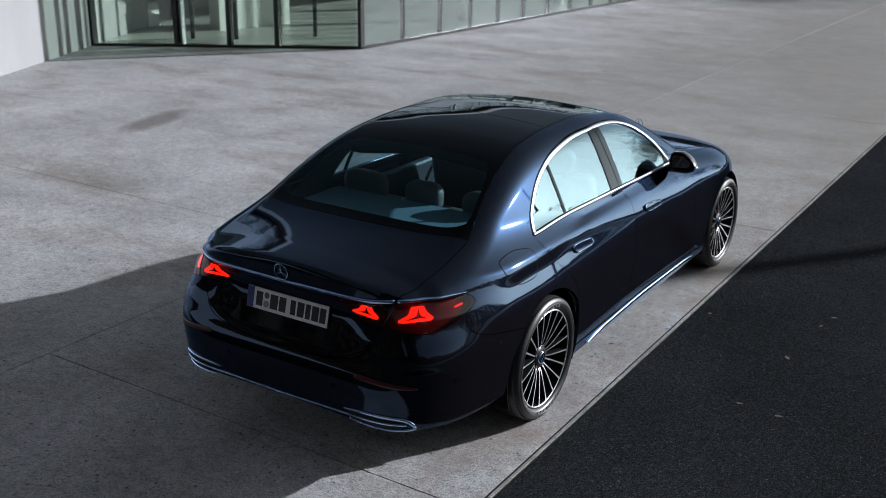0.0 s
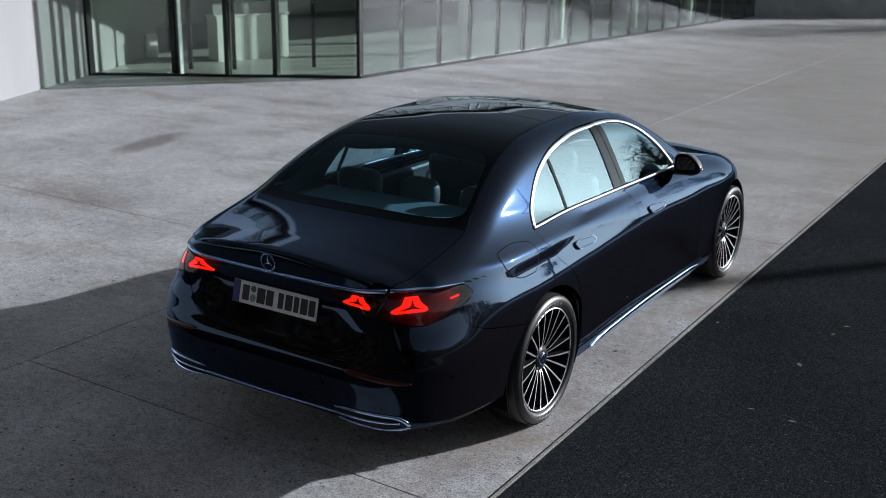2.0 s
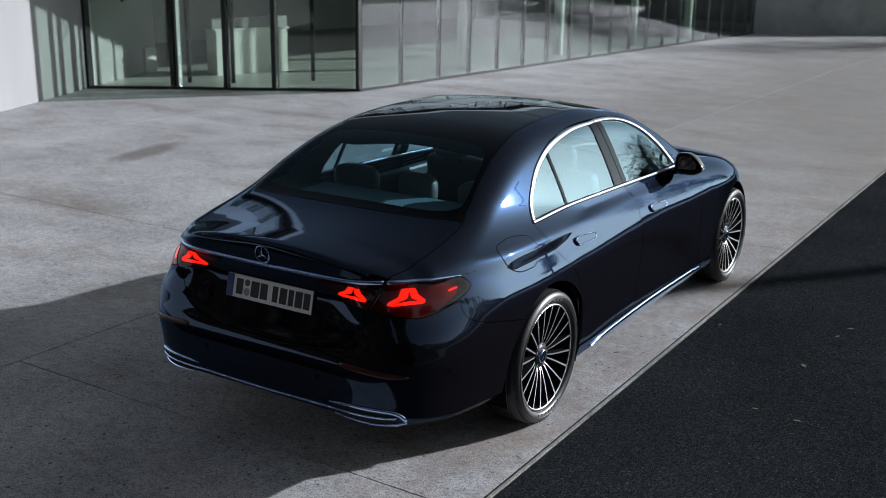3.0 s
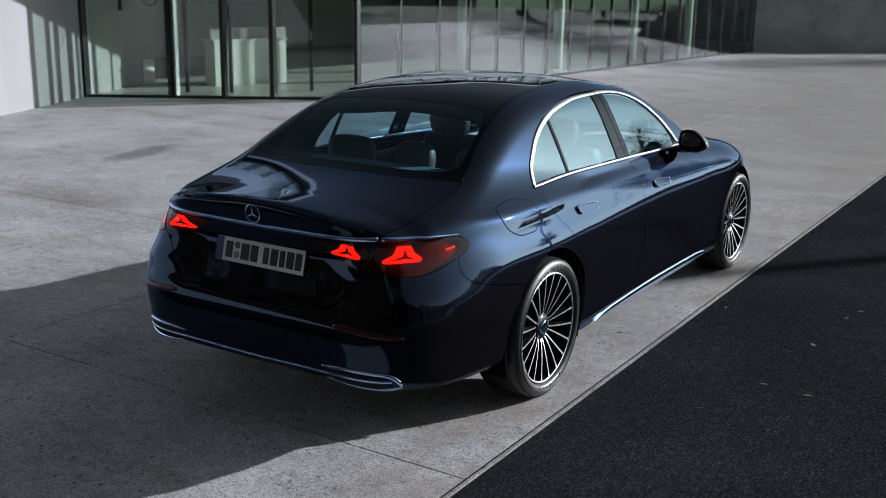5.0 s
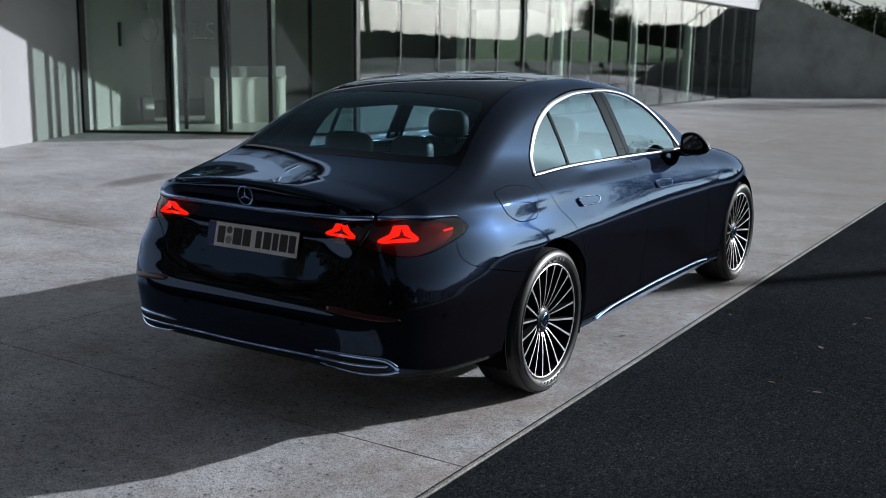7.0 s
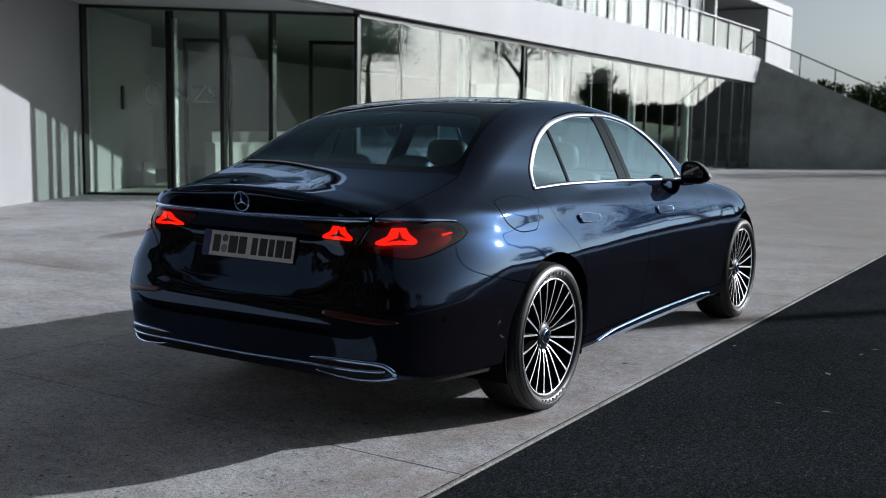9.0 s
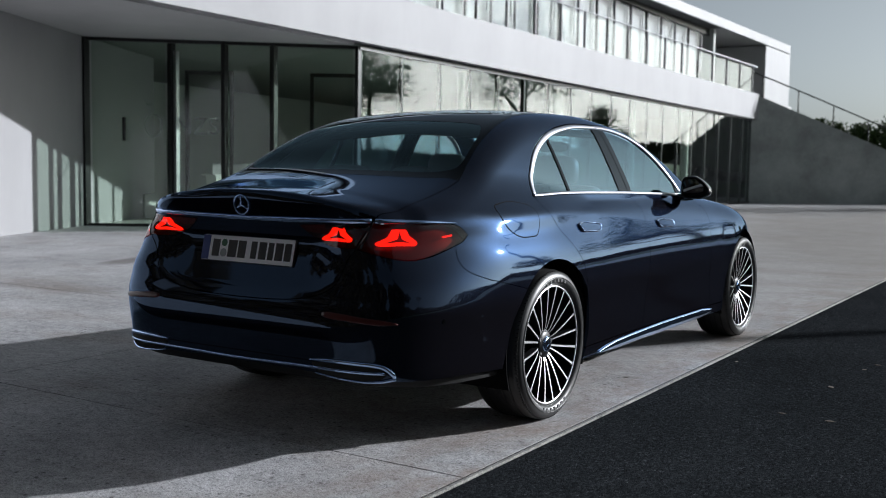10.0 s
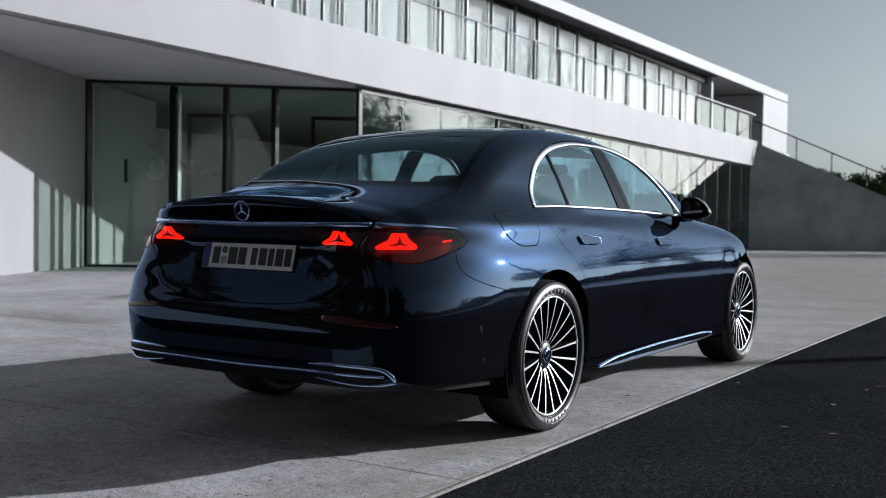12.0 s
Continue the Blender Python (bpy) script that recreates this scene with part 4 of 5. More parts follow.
# curves that several panels share
win_back = side_curve([(1.09, 1.412), (0.9, 1.412), (0.73, 1.402), (0.5, 1.367), (0.33, 1.314), (0.2, 1.248), (0.085, 1.155), (0.03, 1.085), (0.008, 1.037)])
win_front = side_curve([(2.03, 1.003), (1.97, 1.075), (1.86, 1.185), (1.70, 1.295), (1.54, 1.362), (1.40, 1.392), (1.25, 1.407), (1.09, 1.412)])
waist = side_curve([(0.008, 1.037), (0.4, 1.042), (1.1, 1.031), (1.6, 1.016), (2.03, 1.003)])
door_back = side_curve([(0.008, 1.037), (0.024, 0.99), (0.05, 0.955), (0.12, 0.875), (0.21, 0.80), (0.285, 0.715), (0.33, 0.60)])
door_mid = side_curve([(1.15, 1.030), (1.185, 0.99), (1.205, 0.957), (1.207, 0.915), (1.197, 0.85), (1.183, 0.73), (1.168, 0.55), (1.16, 0.285)])
door_fore = side_curve([(2.13, 0.99), (2.20, 0.955), (2.25, 0.905), (2.24, 0.82), (2.21, 0.73), (2.215, 0.6), (2.25, 0.43), (2.31, 0.285)])
sill_back = side_curve([(0.385, 0.285), (0.8, 0.287), (1.16, 0.285)], False)
sill_fore = side_curve([(1.16, 0.285), (2.31, 0.285)], False)
roof_side = top_curve([(0.745, 2.38), (0.69, 2.17), (0.61, 1.90), (0.545, 1.67), (0.505, 1.45), (0.494, 1.1), (0.496, 0.75), (0.513, 0.32)])
glass_side = top_curve([(0.513, 0.32), (0.545, 0.1), (0.59, -0.15), (0.645, -0.36), (0.672, -0.45)])
lid_side = top_curve([(0.672, -0.45), (0.676, -0.55), (0.672, -0.75), (0.655, -0.90), (0.628, -0.985)])
strip_out = tail_curve([(37.7, 0.946), (52.5, 0.943), (59.2, 0.935), (61.6, 0.911), (62.4, 0.893)])
lamp_low_a = tail_curve([(62.4, 0.893), (60.4, 0.869), (57.7, 0.853)])
lamp_low_b = tail_curve([(57.7, 0.853), (54, 0.832), (50.8, 0.815), (46.5, 0.803), (43, 0.807), (37.5, 0.828), (34.0, 0.845)])
lamp_seam = tail_curve([(34.0, 0.845), (35.8, 0.895), (37.7, 0.946)])
bump_line = np.vstack([tail_curve([(57.7, 0.853), (58.3, 0.79), (61.4, 0.743), (68.5, 0.703)]), side_curve([(-0.53, 0.699), (-0.42, 0.674), (-0.278, 0.643)])])
arch_top = arch(0, 0.40, 134, 39)
arch_tail = arch(0, 0.40, 134, 194)
arch_back = arch(0, 0.40, 39, -10)
lid_low = tail_curve([(0, 0.617), (10, 0.620), (18, 0.629), (24.5, 0.652), (28.5, 0.688), (30.6, 0.74), (32.2, 0.805), (34.0, 0.845)])


def flip(c): return c * np.array((-1.0, 1, 1))


# painted panels
panel("body_side", joined(roof_side, glass_side, lid_side, strip_out, lamp_low_a, bump_line, arch_top, door_back[::-1], win_back[::-1], win_front[::-1], side_curve([(2.03, 1.003), (2.13, 0.99)], False), roof_side[:1]), HAUNCH, PAINT, car, BOTH, step=0.014, gap=0.0015)
rear_doors = panel("rear_door", joined(door_back, arch_back, sill_back, door_mid[::-1], waist[(waist[:, 1] < 1.15)][::-1]), SIDE, PAINT, car, BOTH, step=0.018)
front_doors = panel("front_door", joined(waist[(waist[:, 1] >= 1.15)], side_curve([(2.03, 1.003), (2.13, 0.99)], False), door_fore, sill_fore[::-1], door_mid[::-1]), SIDE, PAINT, car, BOTH)
fender_top = top_curve([(0.745, 2.38), (0.76, 2.7), (0.745, 3.0), (0.69, 3.3), (0.60, 3.52)])
panel("front_fender", joined(side_curve([(2.13, 0.99)] * 2, False)[:1], fender_top, side_curve([(3.50, 0.70), (3.42, 0.60)], False), arch(2.961, 0.40, 32, 190), side_curve([(2.56, 0.285), (2.31, 0.285)], False), door_fore[::-1]), WING, PAINT, car, BOTH)
panel("hood", joined(fender_top, flip(fender_top)[::-1], top_curve([(-0.745, 2.38), (0, 2.50), (0.745, 2.38)])), TOP, PAINT, car)
lid = panel("trunk_lid", joined(lid_side, lamp_seam[::-1], lid_low[::-1], flip(lid_low), flip(lamp_seam), flip(lid_side)[::-1], top_curve([(-0.672, -0.45), (-0.4, -0.515), (0, -0.54), (0.4, -0.515), (0.672, -0.45)])), LID, PAINT, car, step=0.025)
low_edge = tail_curve([(77, 0.30), (60, 0.315), (41, 0.325), (30, 0.338), (15, 0.345), (0, 0.346)])
bump_half = joined(lid_low, lamp_low_b[::-1], bump_line, arch_tail, low_edge)
bumper = panel("rear_bumper", joined(bump_half, flip(bump_half)[::-1]), TAIL, PAINT, car, step=0.03)
diff_low = tail_curve([(76, 0.262), (60, 0.268), (30, 0.27), (0, 0.27)])
diff_half = joined(low_edge[::-1], arch(0, 0.40, 189, 193), diff_low)
panel("diffuser", joined(diff_half, flip(diff_half)[::-1]), TAIL, BLACK, car, lift=-0.03, label="matt black lower bumper apron")


def front_curve(points):
    p = np.array(points, float)
    return FRONT.lay(dense(np.column_stack([-np.radians(p[:, 0]) * 0.95, p[:, 1]])))


fb = joined(front_curve([(0, 0.80), (20, 0.79), (35, 0.76), (44, 0.70), (48, 0.62), (58, 0.58)]), front_curve([(66, 0.45), (64, 0.25)]), front_curve([(60, 0.22), (30, 0.22), (0, 0.22)]))
panel("front_bumper", joined(fb, flip(fb)[::-1]), FRONT, PAINT, car, step=0.05)
panel("sill", joined(side_curve([(0.395, 0.285), (2.565, 0.285)], False), side_curve([(2.575, 0.224), (0.375, 0.224)], False)), SIDE, PAINT, car, BOTH, lift=0.004)
fuel = rounded([(-0.395, 1.005), (-0.23, 1.026), (-0.075, 1.0), (-0.072, 0.92), (-0.115, 0.866), (-0.27, 0.864), (-0.365, 0.915)], 0.06)
fuel = side_curve(closed([tuple(p) for p in fuel]), False)
panel("fuel_door", joined(fuel), Flat((0.85, 0, 0.5)), PAINT, car, lift=0.0012, depth=0.0012, gap=0.002, step=0.025)
trim("fuel_door_gap", joined(fuel), 0.006, CARPET, car, lift=0.0006, closed=True, sink=0.002)

# glass, roof and the black bands round it
panel("sunroof", joined(roof_side[roof_side[:, 1] < 1.46], top_curve([(0.513, 0.32), (0.3, 0.315), (0, 0.31), (-0.3, 0.315), (-0.513, 0.32)]), flip(roof_side[roof_side[:, 1] < 1.46])[::-1], top_curve([(-0.505, 1.46), (0, 1.52), (0.505, 1.46)])), TOP, PILLAR, car, label="black panoramic glass roof")
trim("roof_seam", top_curve([(-0.485, 0.70), (0, 0.715), (0.485, 0.70)]), 0.005, BLACK, car, lift=0.001, sink=0.002)
panel("roof_lining", top_curve([(0.50, 0.09), (0.485, 0.75), (0.49, 1.45), (0, 1.48), (-0.49, 1.45), (-0.485, 0.75), (-0.50, 0.09), (0, 0.12), (0.50, 0.09)]), TOP, CARPET, car, lift=-0.072, gap=0.0, depth=0.004)
panel("windshield", joined(roof_side[roof_side[:, 1] > 1.46], top_curve([(0.505, 1.46), (0, 1.52), (-0.505, 1.46)]), flip(roof_side[roof_side[:, 1] > 1.46])[::-1], top_curve([(-0.745, 2.38), (0, 2.50), (0.745, 2.38)])), TOP, CAR_GLASS, car, lift=-0.003, depth=0.005)
half_in = [(0, -0.466), (0.3, -0.456), (0.5, -0.430), (0.59, -0.385), (0.607, -0.33), (0.575, -0.19), (0.535, -0.05), (0.485, 0.05), (0.43, 0.085), (0.3, 0.10), (0, 0.11)]
rw_in = top_curve(half_in + [(-x, y) for x, y in half_in[-2::-1]])
rear_window = panel("rear_window", joined(rw_in), TOP, REAR_GLASS, car, lift=-0.001, gap=0.0, depth=0.003)
rear_window.visible_shadow = False
# the printed black band is the glass outside the clear field: built in two halves
band = joined(top_curve([(0, -0.54), (0.4, -0.515), (0.672, -0.45)]), glass_side[::-1], top_curve([(0.513, 0.32), (0.3, 0.315), (0, 0.31)]), top_curve(half_in)[::-1])
panel("window_band", band, TOP, PILLAR, car, BOTH, gap=0.0, depth=0.004, step=0.025, label="black printed border of the rear window")


def inset(points, d):
    p = np.array(points, float)
    t = np.roll(p, -1, 0) - np.roll(p, 1, 0)
    t /= np.linalg.norm(t, axis=1, keepdims=True)
    n = np.stack([-t[:, 1], t[:, 0]], 1)
    a = np.sum(p[:, 0] * np.roll(p[:, 1], -1) - np.roll(p[:, 0], -1) * p[:, 1])
    return p + n * d * (1 if a > 0 else -1)


CABIN = Flat((0.88, 0, 0.47))
opening = joined(win_back, waist, win_front)
yz = inset(opening[:, 1:], 0.018)
def upright(yb, yt): return lambda z: yb + (yt - yb) * (z - 1.03) / 0.38
def crop(poly, f, side):
    """Keeps the part of a closed (y, z) polygon on one side of a leaning upright."""
    out = []
    for a, b in zip(poly, poly[1:] + poly[:1]):
        fa, fb = (a[0] - f(a[1])) * side, (b[0] - f(b[1])) * side
        if fa >= 0:
            out.append(a)
        if fa * fb < 0:
            t = fa / (fa - fb)
            out.append((a[0] + (b[0] - a[0]) * t, a[1] + (b[1] - a[1]) * t))
    return out


whole = [tuple(p) for p in yz]
q0, q1 = upright(0.414, 0.410), upright(0.436, 0.434)
b0, b1, b2, b3 = upright(1.037, 1.031), upright(1.148, 1.114), upright(1.156, 1.122), upright(1.205, 1.185)
bs = upright(1.057, 1.050)
def laid(poly): return CABIN.lay(CABIN.flat(side_curve(closed(poly), False)))
for nm, poly, mat in (("quarter_glass", crop(whole, q0, -1), CAR_GLASS), ("rear_door_glass", crop(crop(whole, q1, 1), b0, -1), CAR_GLASS), ("front_door_glass", crop(crop(whole, b3, 1), upright(1.93, 1.93), -1), CAR_GLASS)):
    panel(nm, joined(laid(poly)), CABIN, mat, car, BOTH, lift=-0.006, gap=0.0, depth=0.004)
for nm, poly in (("quarter_bar", crop(crop(whole, q0, 1), q1, -1)), ("window_seal", crop(crop(whole, b0, 1), bs, -1)), ("pillar_cover", crop(crop(whole, bs, 1), b1, -1)), ("pillar_cover", crop(crop(whole, b2, 1), b3, -1)), ("mirror_base_panel", crop(whole, upright(1.93, 1.93), 1))):
    panel(nm, joined(laid(poly)), CABIN, COVER if nm == "pillar_cover" else PILLAR, car, BOTH, lift=-0.002, gap=0.0, depth=0.012)
edge_yz = inset(opening[:, 1:], 0.015)
n1, n2 = len(win_back), len(win_back) + len(waist)
arc = [(1.092, 1.399)] + [tuple(p) for p in edge_yz[4:n1 - 8:3]]
arc = side_curve(arc + [(0.024, 1.046)])
trim("window_chrome", arc, np.interp(np.linspace(0, 1, len(arc)), [0, 0.35, 0.8, 1], [0.020, 0.026, 0.029, 0.026]), SATIN, car, BOTH, lift=0.005, label="satin chrome window surround")
arc = side_curve([tuple(p) for p in inset(opening[:, 1:], 0.012)[n2 + 2:-4:3]] + [(1.097, 1.400)])
trim("window_chrome", arc, 0.024, SATIN, car, BOTH, lift=0.005, label="satin chrome window surround")
trim("waist_chrome", side_curve([(0.010, 1.044), (0.4, 1.049), (1.1, 1.038), (1.6, 1.023), (2.02, 1.011)]), 0.016, SATIN, car, BOTH, lift=0.006, label="satin chrome waist strip")

# tail lamps, strip, badge and plate
def star(cx, cz, left, right, sz):
    """Three lit fields round a dark three-pointed star, as outlines in (arc, height)."""
    fields = (((-0.036, 0.054), (0.006, 0.054), (0.006, 0.045), (-0.010, 0.001), (-0.080, -0.029), (-0.096, -0.044), (-0.118, -0.036), (-0.112, -0.022), (-0.058, 0.010)),
              ((0.006, 0.054), (0.050, 0.054), (0.066, 0.018), (0.112, -0.018), (0.116, -0.032), (0.098, -0.044), (0.078, -0.029), (0.018, 0.001), (0.006, 0.045)),
              ((-0.080, -0.029), (0.003, -0.018), (0.078, -0.029), (0.098, -0.044), (0.0, -0.041), (-0.096, -0.044)))
    return [[(cx + x * (left if x < 0 else right), cz + z * sz) for x, z in f] for f in fields]


for s in (1, -1):
    lamp = panel("tail_lamp", joined(strip_out, lamp_low_a, lamp_low_b, lamp_seam), TAIL, LAMP_BOX, car, (s,), lift=-0.034, depth=0.004, label="dark red tail lamp with lit star elements")
    panel("lens", joined(strip_out, lamp_low_a, lamp_low_b, lamp_seam), TAIL, LENS, lamp, (s,), lift=0.001, depth=0.03, label="smoked red lens").visible_shadow = False
    inner_edge = tail_curve([(37.2, 0.940), (28, 0.938), (19.0, 0.932)])
    inner_low = tail_curve([(19.0, 0.928), (21, 0.903), (24, 0.875), (28, 0.849), (33.6, 0.846)])
    inner_seam = tail_curve([(33.6, 0.846), (35.4, 0.895), (37.2, 0.940)])
    cover = panel("lid_lamp", joined(inner_edge, inner_low, inner_seam), TAIL, LAMP_BOX, car, (s,), lift=0.0008, depth=0.001, gap=0.0, label="dark red lamp section on the trunk lid")
    for bars, lift, owner in ((star(0.95 * radians(43.6), 0.8905, 0.80, 0.60, 0.66), -0.008, lamp), (star(0.95 * radians(29.6), 0.896, 0.64, 0.50, 0.58), 0.0035, cover)):
        for b in bars:
            panel("light_bar", TAIL.lay(dense(closed([tuple(p) for p in rounded(b, 0.0025, 2)]), 0.006, False)), TAIL, LAMP_LIT, owner, (s,), step=0.02, gap=0.0, lift=lift, depth=0.004)
    panel("lens", joined(inner_edge, inner_low, inner_seam), TAIL, LENS, cover, (s,), lift=0.006, depth=0.006, gap=0.0).visible_shadow = False
    panel("side_light", TAIL.lay(dense(closed([(0.95 * radians(a), z) for a, z in ((54.9, 0.898), (57.8, 0.904), (58.0, 0.898), (55.1, 0.892))]), 0.006, False)), TAIL, LAMP_LIT, lamp, (s,), step=0.02, gap=0.0, lift=-0.012, depth=0.003)
full = tail_curve([(-37.2, 0.956), (-25, 0.953), (0, 0.948), (25, 0.953), (37.2, 0.956)])
trim("tail_chrome", full, 0.020, CHROME, lid, lift=0.007, label="bright chrome strip across the trunk lid")
st = tail_curve([(38.0, 0.956), (49.5, 0.950), (59.5, 0.942)])
trim("tail_chrome", st, np.interp(np.linspace(0, 1, len(st)), [0, 0.7, 1], [0.019, 0.014, 0.004]), CHROME, car, BOTH, lift=0.006)
trim("lid_seam", lamp_seam, 0.004, BLACK, car, BOTH, lift=0.008)

badge = thing("badge", "", "")
badge.parent = car
bc, bn = np.array((0.0, -1.098, 1.003)), np.array((0, -0.99, -0.13))
bd = np.cross(np.array((1.0, 0, 0)), bn)
bm = bmesh.new()
tube(bm, [Vector(bc + np.array((math.cos(a) * 0.041, 0, 0)) + (-bd) * math.sin(a) * 0.041) for a in np.linspace(0, 2 * math.pi, 37)], 0.0032, 8)
bmesh.ops.remove_doubles(bm, verts=bm.verts, dist=1e-5)
for k in range(3):
    a = math.pi / 2 + k * 2 * math.pi / 3
    tip = Vector(bc + np.array((math.cos(a) * 0.039, 0, 0)) - bd * math.sin(a) * 0.039)
    tube(bm, [Vector(bc), tip], [0.0065, 0.0012], 6)
part("emblem", bm, CHROME, badge, "chrome ring with a three-armed star", smooth=True)

pm = pose(0, -1.056, 0.808, -13)
plate = part("number_plate", boxed((-0.262, -0.006, -0.057), (0.262, 0.004, 0.057), 0.003), PLATE_INK, car, "white number plate in a black holder")
plate.matrix_basis = pm
part("plate_face", boxed((-0.2595, -0.0085, -0.0545), (0.2595, -0.004, 0.0545), 0.002), PLATE_WHITE, plate)
part("plate_band", boxed((-0.2585, -0.0105, -0.0535), (-0.217, -0.0075, 0.0535), 0.001), PLATE_BLUE, plate)
for x0, x1 in ((-0.200, -0.158), (-0.108, -0.058), (-0.050, -0.006), (0.024, 0.056), (0.068, 0.110), (0.120, 0.150), (0.160, 0.202), (0.210, 0.247)):
    part("plate_bar", boxed((x0, -0.0105, -0.037), (x1, -0.0075, 0.037), 0.002), PLATE_INK, plate)
for z, m, r in ((0.024, SEAL_GREEN, 0.016), (-0.020, SEAL_GREY, 0.018)):
    bm = lathe([(-0.001, 0.0), (-0.001, r), (0.003, r), (0.003, 0.0)], 20)
    ob = part("plate_seal", bm, m, plate)
    ob.matrix_basis = pose(-0.132, -0.009, z, rz=90)

# bumper trim: chrome blade, sham outlets, reflectors, sensors
trim("bumper_chrome", tail_curve([(-40, 0.362), (-24, 0.366), (0, 0.360), (24, 0.366), (40, 0.362)]), 0.011, CHROME, bumper, lift=0.006, label="thin chrome blade along the rear bumper")
for s in (1, -1):
    slot = tail_curve(closed([tuple(p) for p in rounded([(23.5, 0.388), (31, 0.391), (38.3, 0.385), (40.9, 0.357), (38.8, 0.330), (34, 0.330), (25.5, 0.345)], 3.0)]), False)
    panel("outlet", joined(slot), TAIL, BLACK, bumper, (s,), lift=0.001, gap=0.0, depth=0.002, label="black sham exhaust outlet")
    up = tail_curve([(23.5, 0.397), (31, 0.401), (38.3, 0.394), (40.9, 0.374), (42.2, 0.347)])
    trim("outlet_chrome", up, np.interp(np.linspace(0, 1, len(up)), [0, 0.15, 0.75, 1], [0.003, 0.013, 0.017, 0.018]), CHROME, bumper, (s,), lift=0.008, label="chrome exhaust surround")
    dn = tail_curve([(42.4, 0.340), (39.8, 0.329), (35, 0.326), (28, 0.338), (25, 0.346)])
    trim("outlet_chrome", dn, np.interp(np.linspace(0, 1, len(dn)), [0, 0.3, 1], [0.016, 0.008, 0.004]), CHROME, bumper, (s,), lift=0.007, label="chrome exhaust surround")
    rf = tail_curve([(26.5, 0.585), (32, 0.578), (38, 0.567), (42.5, 0.560)])
    trim("reflector", rf, np.interp(np.linspace(0, 1, len(rf)), [0, 0.1, 0.8, 1], [0.014, 0.027, 0.022, 0.006]), REFLECTOR, bumper, (s,), lift=0.003, label="dull red bumper reflector")
    for a, z in ((53, 0.556), (20, 0.50)):
        c = TAIL.lay(np.array([(0.95 * radians(a), z)]))[0]
        nn = hull_normal(c[None])[0]
        bm = lathe([(0.0, 0.0), (0.0, 0.011), (-0.003, 0.012)], 20)
        ob = part("sensor", bm, PILLAR, bumper)
        c[0] *= s
        nn[0] *= s
        ob.matrix_basis = Matrix.Translation(Vector(c) + Vector(nn) * 0.001) @ Vector(nn).to_track_quat("X", "Z").to_matrix().to_4x4()

# side trim: sill blade, handles, mirrors
sb = side_curve([(0.56, 0.234), (0.75, 0.243), (1.2, 0.248), (1.9, 0.250), (2.34, 0.250)])
trim("sill_chrome", sb, np.interp(np.linspace(0, 1, len(sb)), [0, 0.12, 0.5, 0.9, 1], [0.012, 0.050, 0.064, 0.058, 0.030]), CHROME, car, BOTH, lift=0.014, label="bright chrome blade along the sill")
for y in (0.440, 1.478):
    z = 0.882 if y < 1 else 0.859
    loop = rounded([(y - 0.124, z + 0.018), (y - 0.06, z + 0.024), (y + 0.115, z + 0.010), (y + 0.124, z - 0.012), (y + 0.095, z - 0.025), (y - 0.095, z - 0.020)], 0.03)
    loop = side_curve(closed([tuple(p) for p in loop]), False)
    for s, door in zip(BOTH, rear_doors if y < 1 else front_doors):
        panel("handle_recess", joined(loop), SIDE, BLACK, door, (s,), step=0.02, lift=0.001, gap=-0.003, depth=0.003)
        panel("door_handle", joined(loop), SIDE, PAINT, door, (s,), step=0.02, lift=0.011, gap=0.004, depth=0.014, label="flush dark door handle")
        trim("handle_chrome", joined(loop), 0.0045, CHROME, door, (s,), lift=0.013, closed=True, sink=0.0, label="thin chrome handle edge")

for s in (1, -1):
    mir = thing("door_mirror", "", "")
    mir.parent = car
    shell = rounded([(0.849, 0.990), (0.842, 1.048), (0.850, 1.125), (0.934, 1.132), (0.990, 1.095), (1.028, 1.047), (1.018, 1.012), (0.971, 0.990)], 0.035, 6)
    mid = shell.mean(0)
    bm = bmesh.new()
    rings = []
    for y, k in ((1.880, 0.86), (1.868, 0.90), (1.868, 0.96), (1.876, 1.0), (1.905, 1.0), (1.935, 0.94), (1.962, 0.80), (1.980, 0.58), (1.988, 0.30)):
        rings.append([bm.verts.new((s * (mid[0] + (x - mid[0]) * k), y, mid[1] + (z - mid[1]) * k)) for x, z in shell])
    for p, q in zip(rings, rings[1:]):
        for i in range(len(shell)):
            bm.faces.new((p[i - 1], p[i], q[i], q[i - 1]))
    bm.faces.new(rings[0]), bm.faces.new(rings[-1])
    bmesh.ops.recalc_face_normals(bm, faces=bm.faces)
    part("housing", bm, GLOSS_BLACK, mir, "glossy dark mirror housing", smooth=True)
    face = rounded([(0.866, 1.024), (0.868, 1.105), (0.940, 1.114), (0.990, 1.066), (0.984, 1.030)], 0.018, 5)
    bm = bmesh.new()
    fore, back = ([bm.verts.new((s * x, y + (x - 0.93) * 0.10, z)) for x, z in face] for y in (1.866, 1.874))
    bm.faces.new(fore), bm.faces.new(back)
    for i in range(len(face)):
        bm.faces.new((fore[i - 1], fore[i], back[i], back[i - 1]))
    bmesh.ops.recalc_face_normals(bm, faces=bm.faces)
    part("mirror_glass", bm, MIRROR, mir)
    bm = bmesh.new()
    tube(bm, [(s * x, y, z) for x, y, z in ((0.79, 1.93, 0.990), (0.84, 1.925, 0.996), (0.90, 1.92, 1.010))], [0.028, 0.024, 0.028], 10)
    part("arm", bm, GLOSS_BLACK, mir, smooth=True)
    bm = bmesh.new()
    tube(bm, [(s * x, y, 1.036) for x, y in ((1.020, 1.872), (1.025, 1.900), (1.010, 1.938), (0.985, 1.960))], [0.006, 0.008, 0.008, 0.005], 8)
    part("indicator", bm, AMBER, mir, smooth=True)

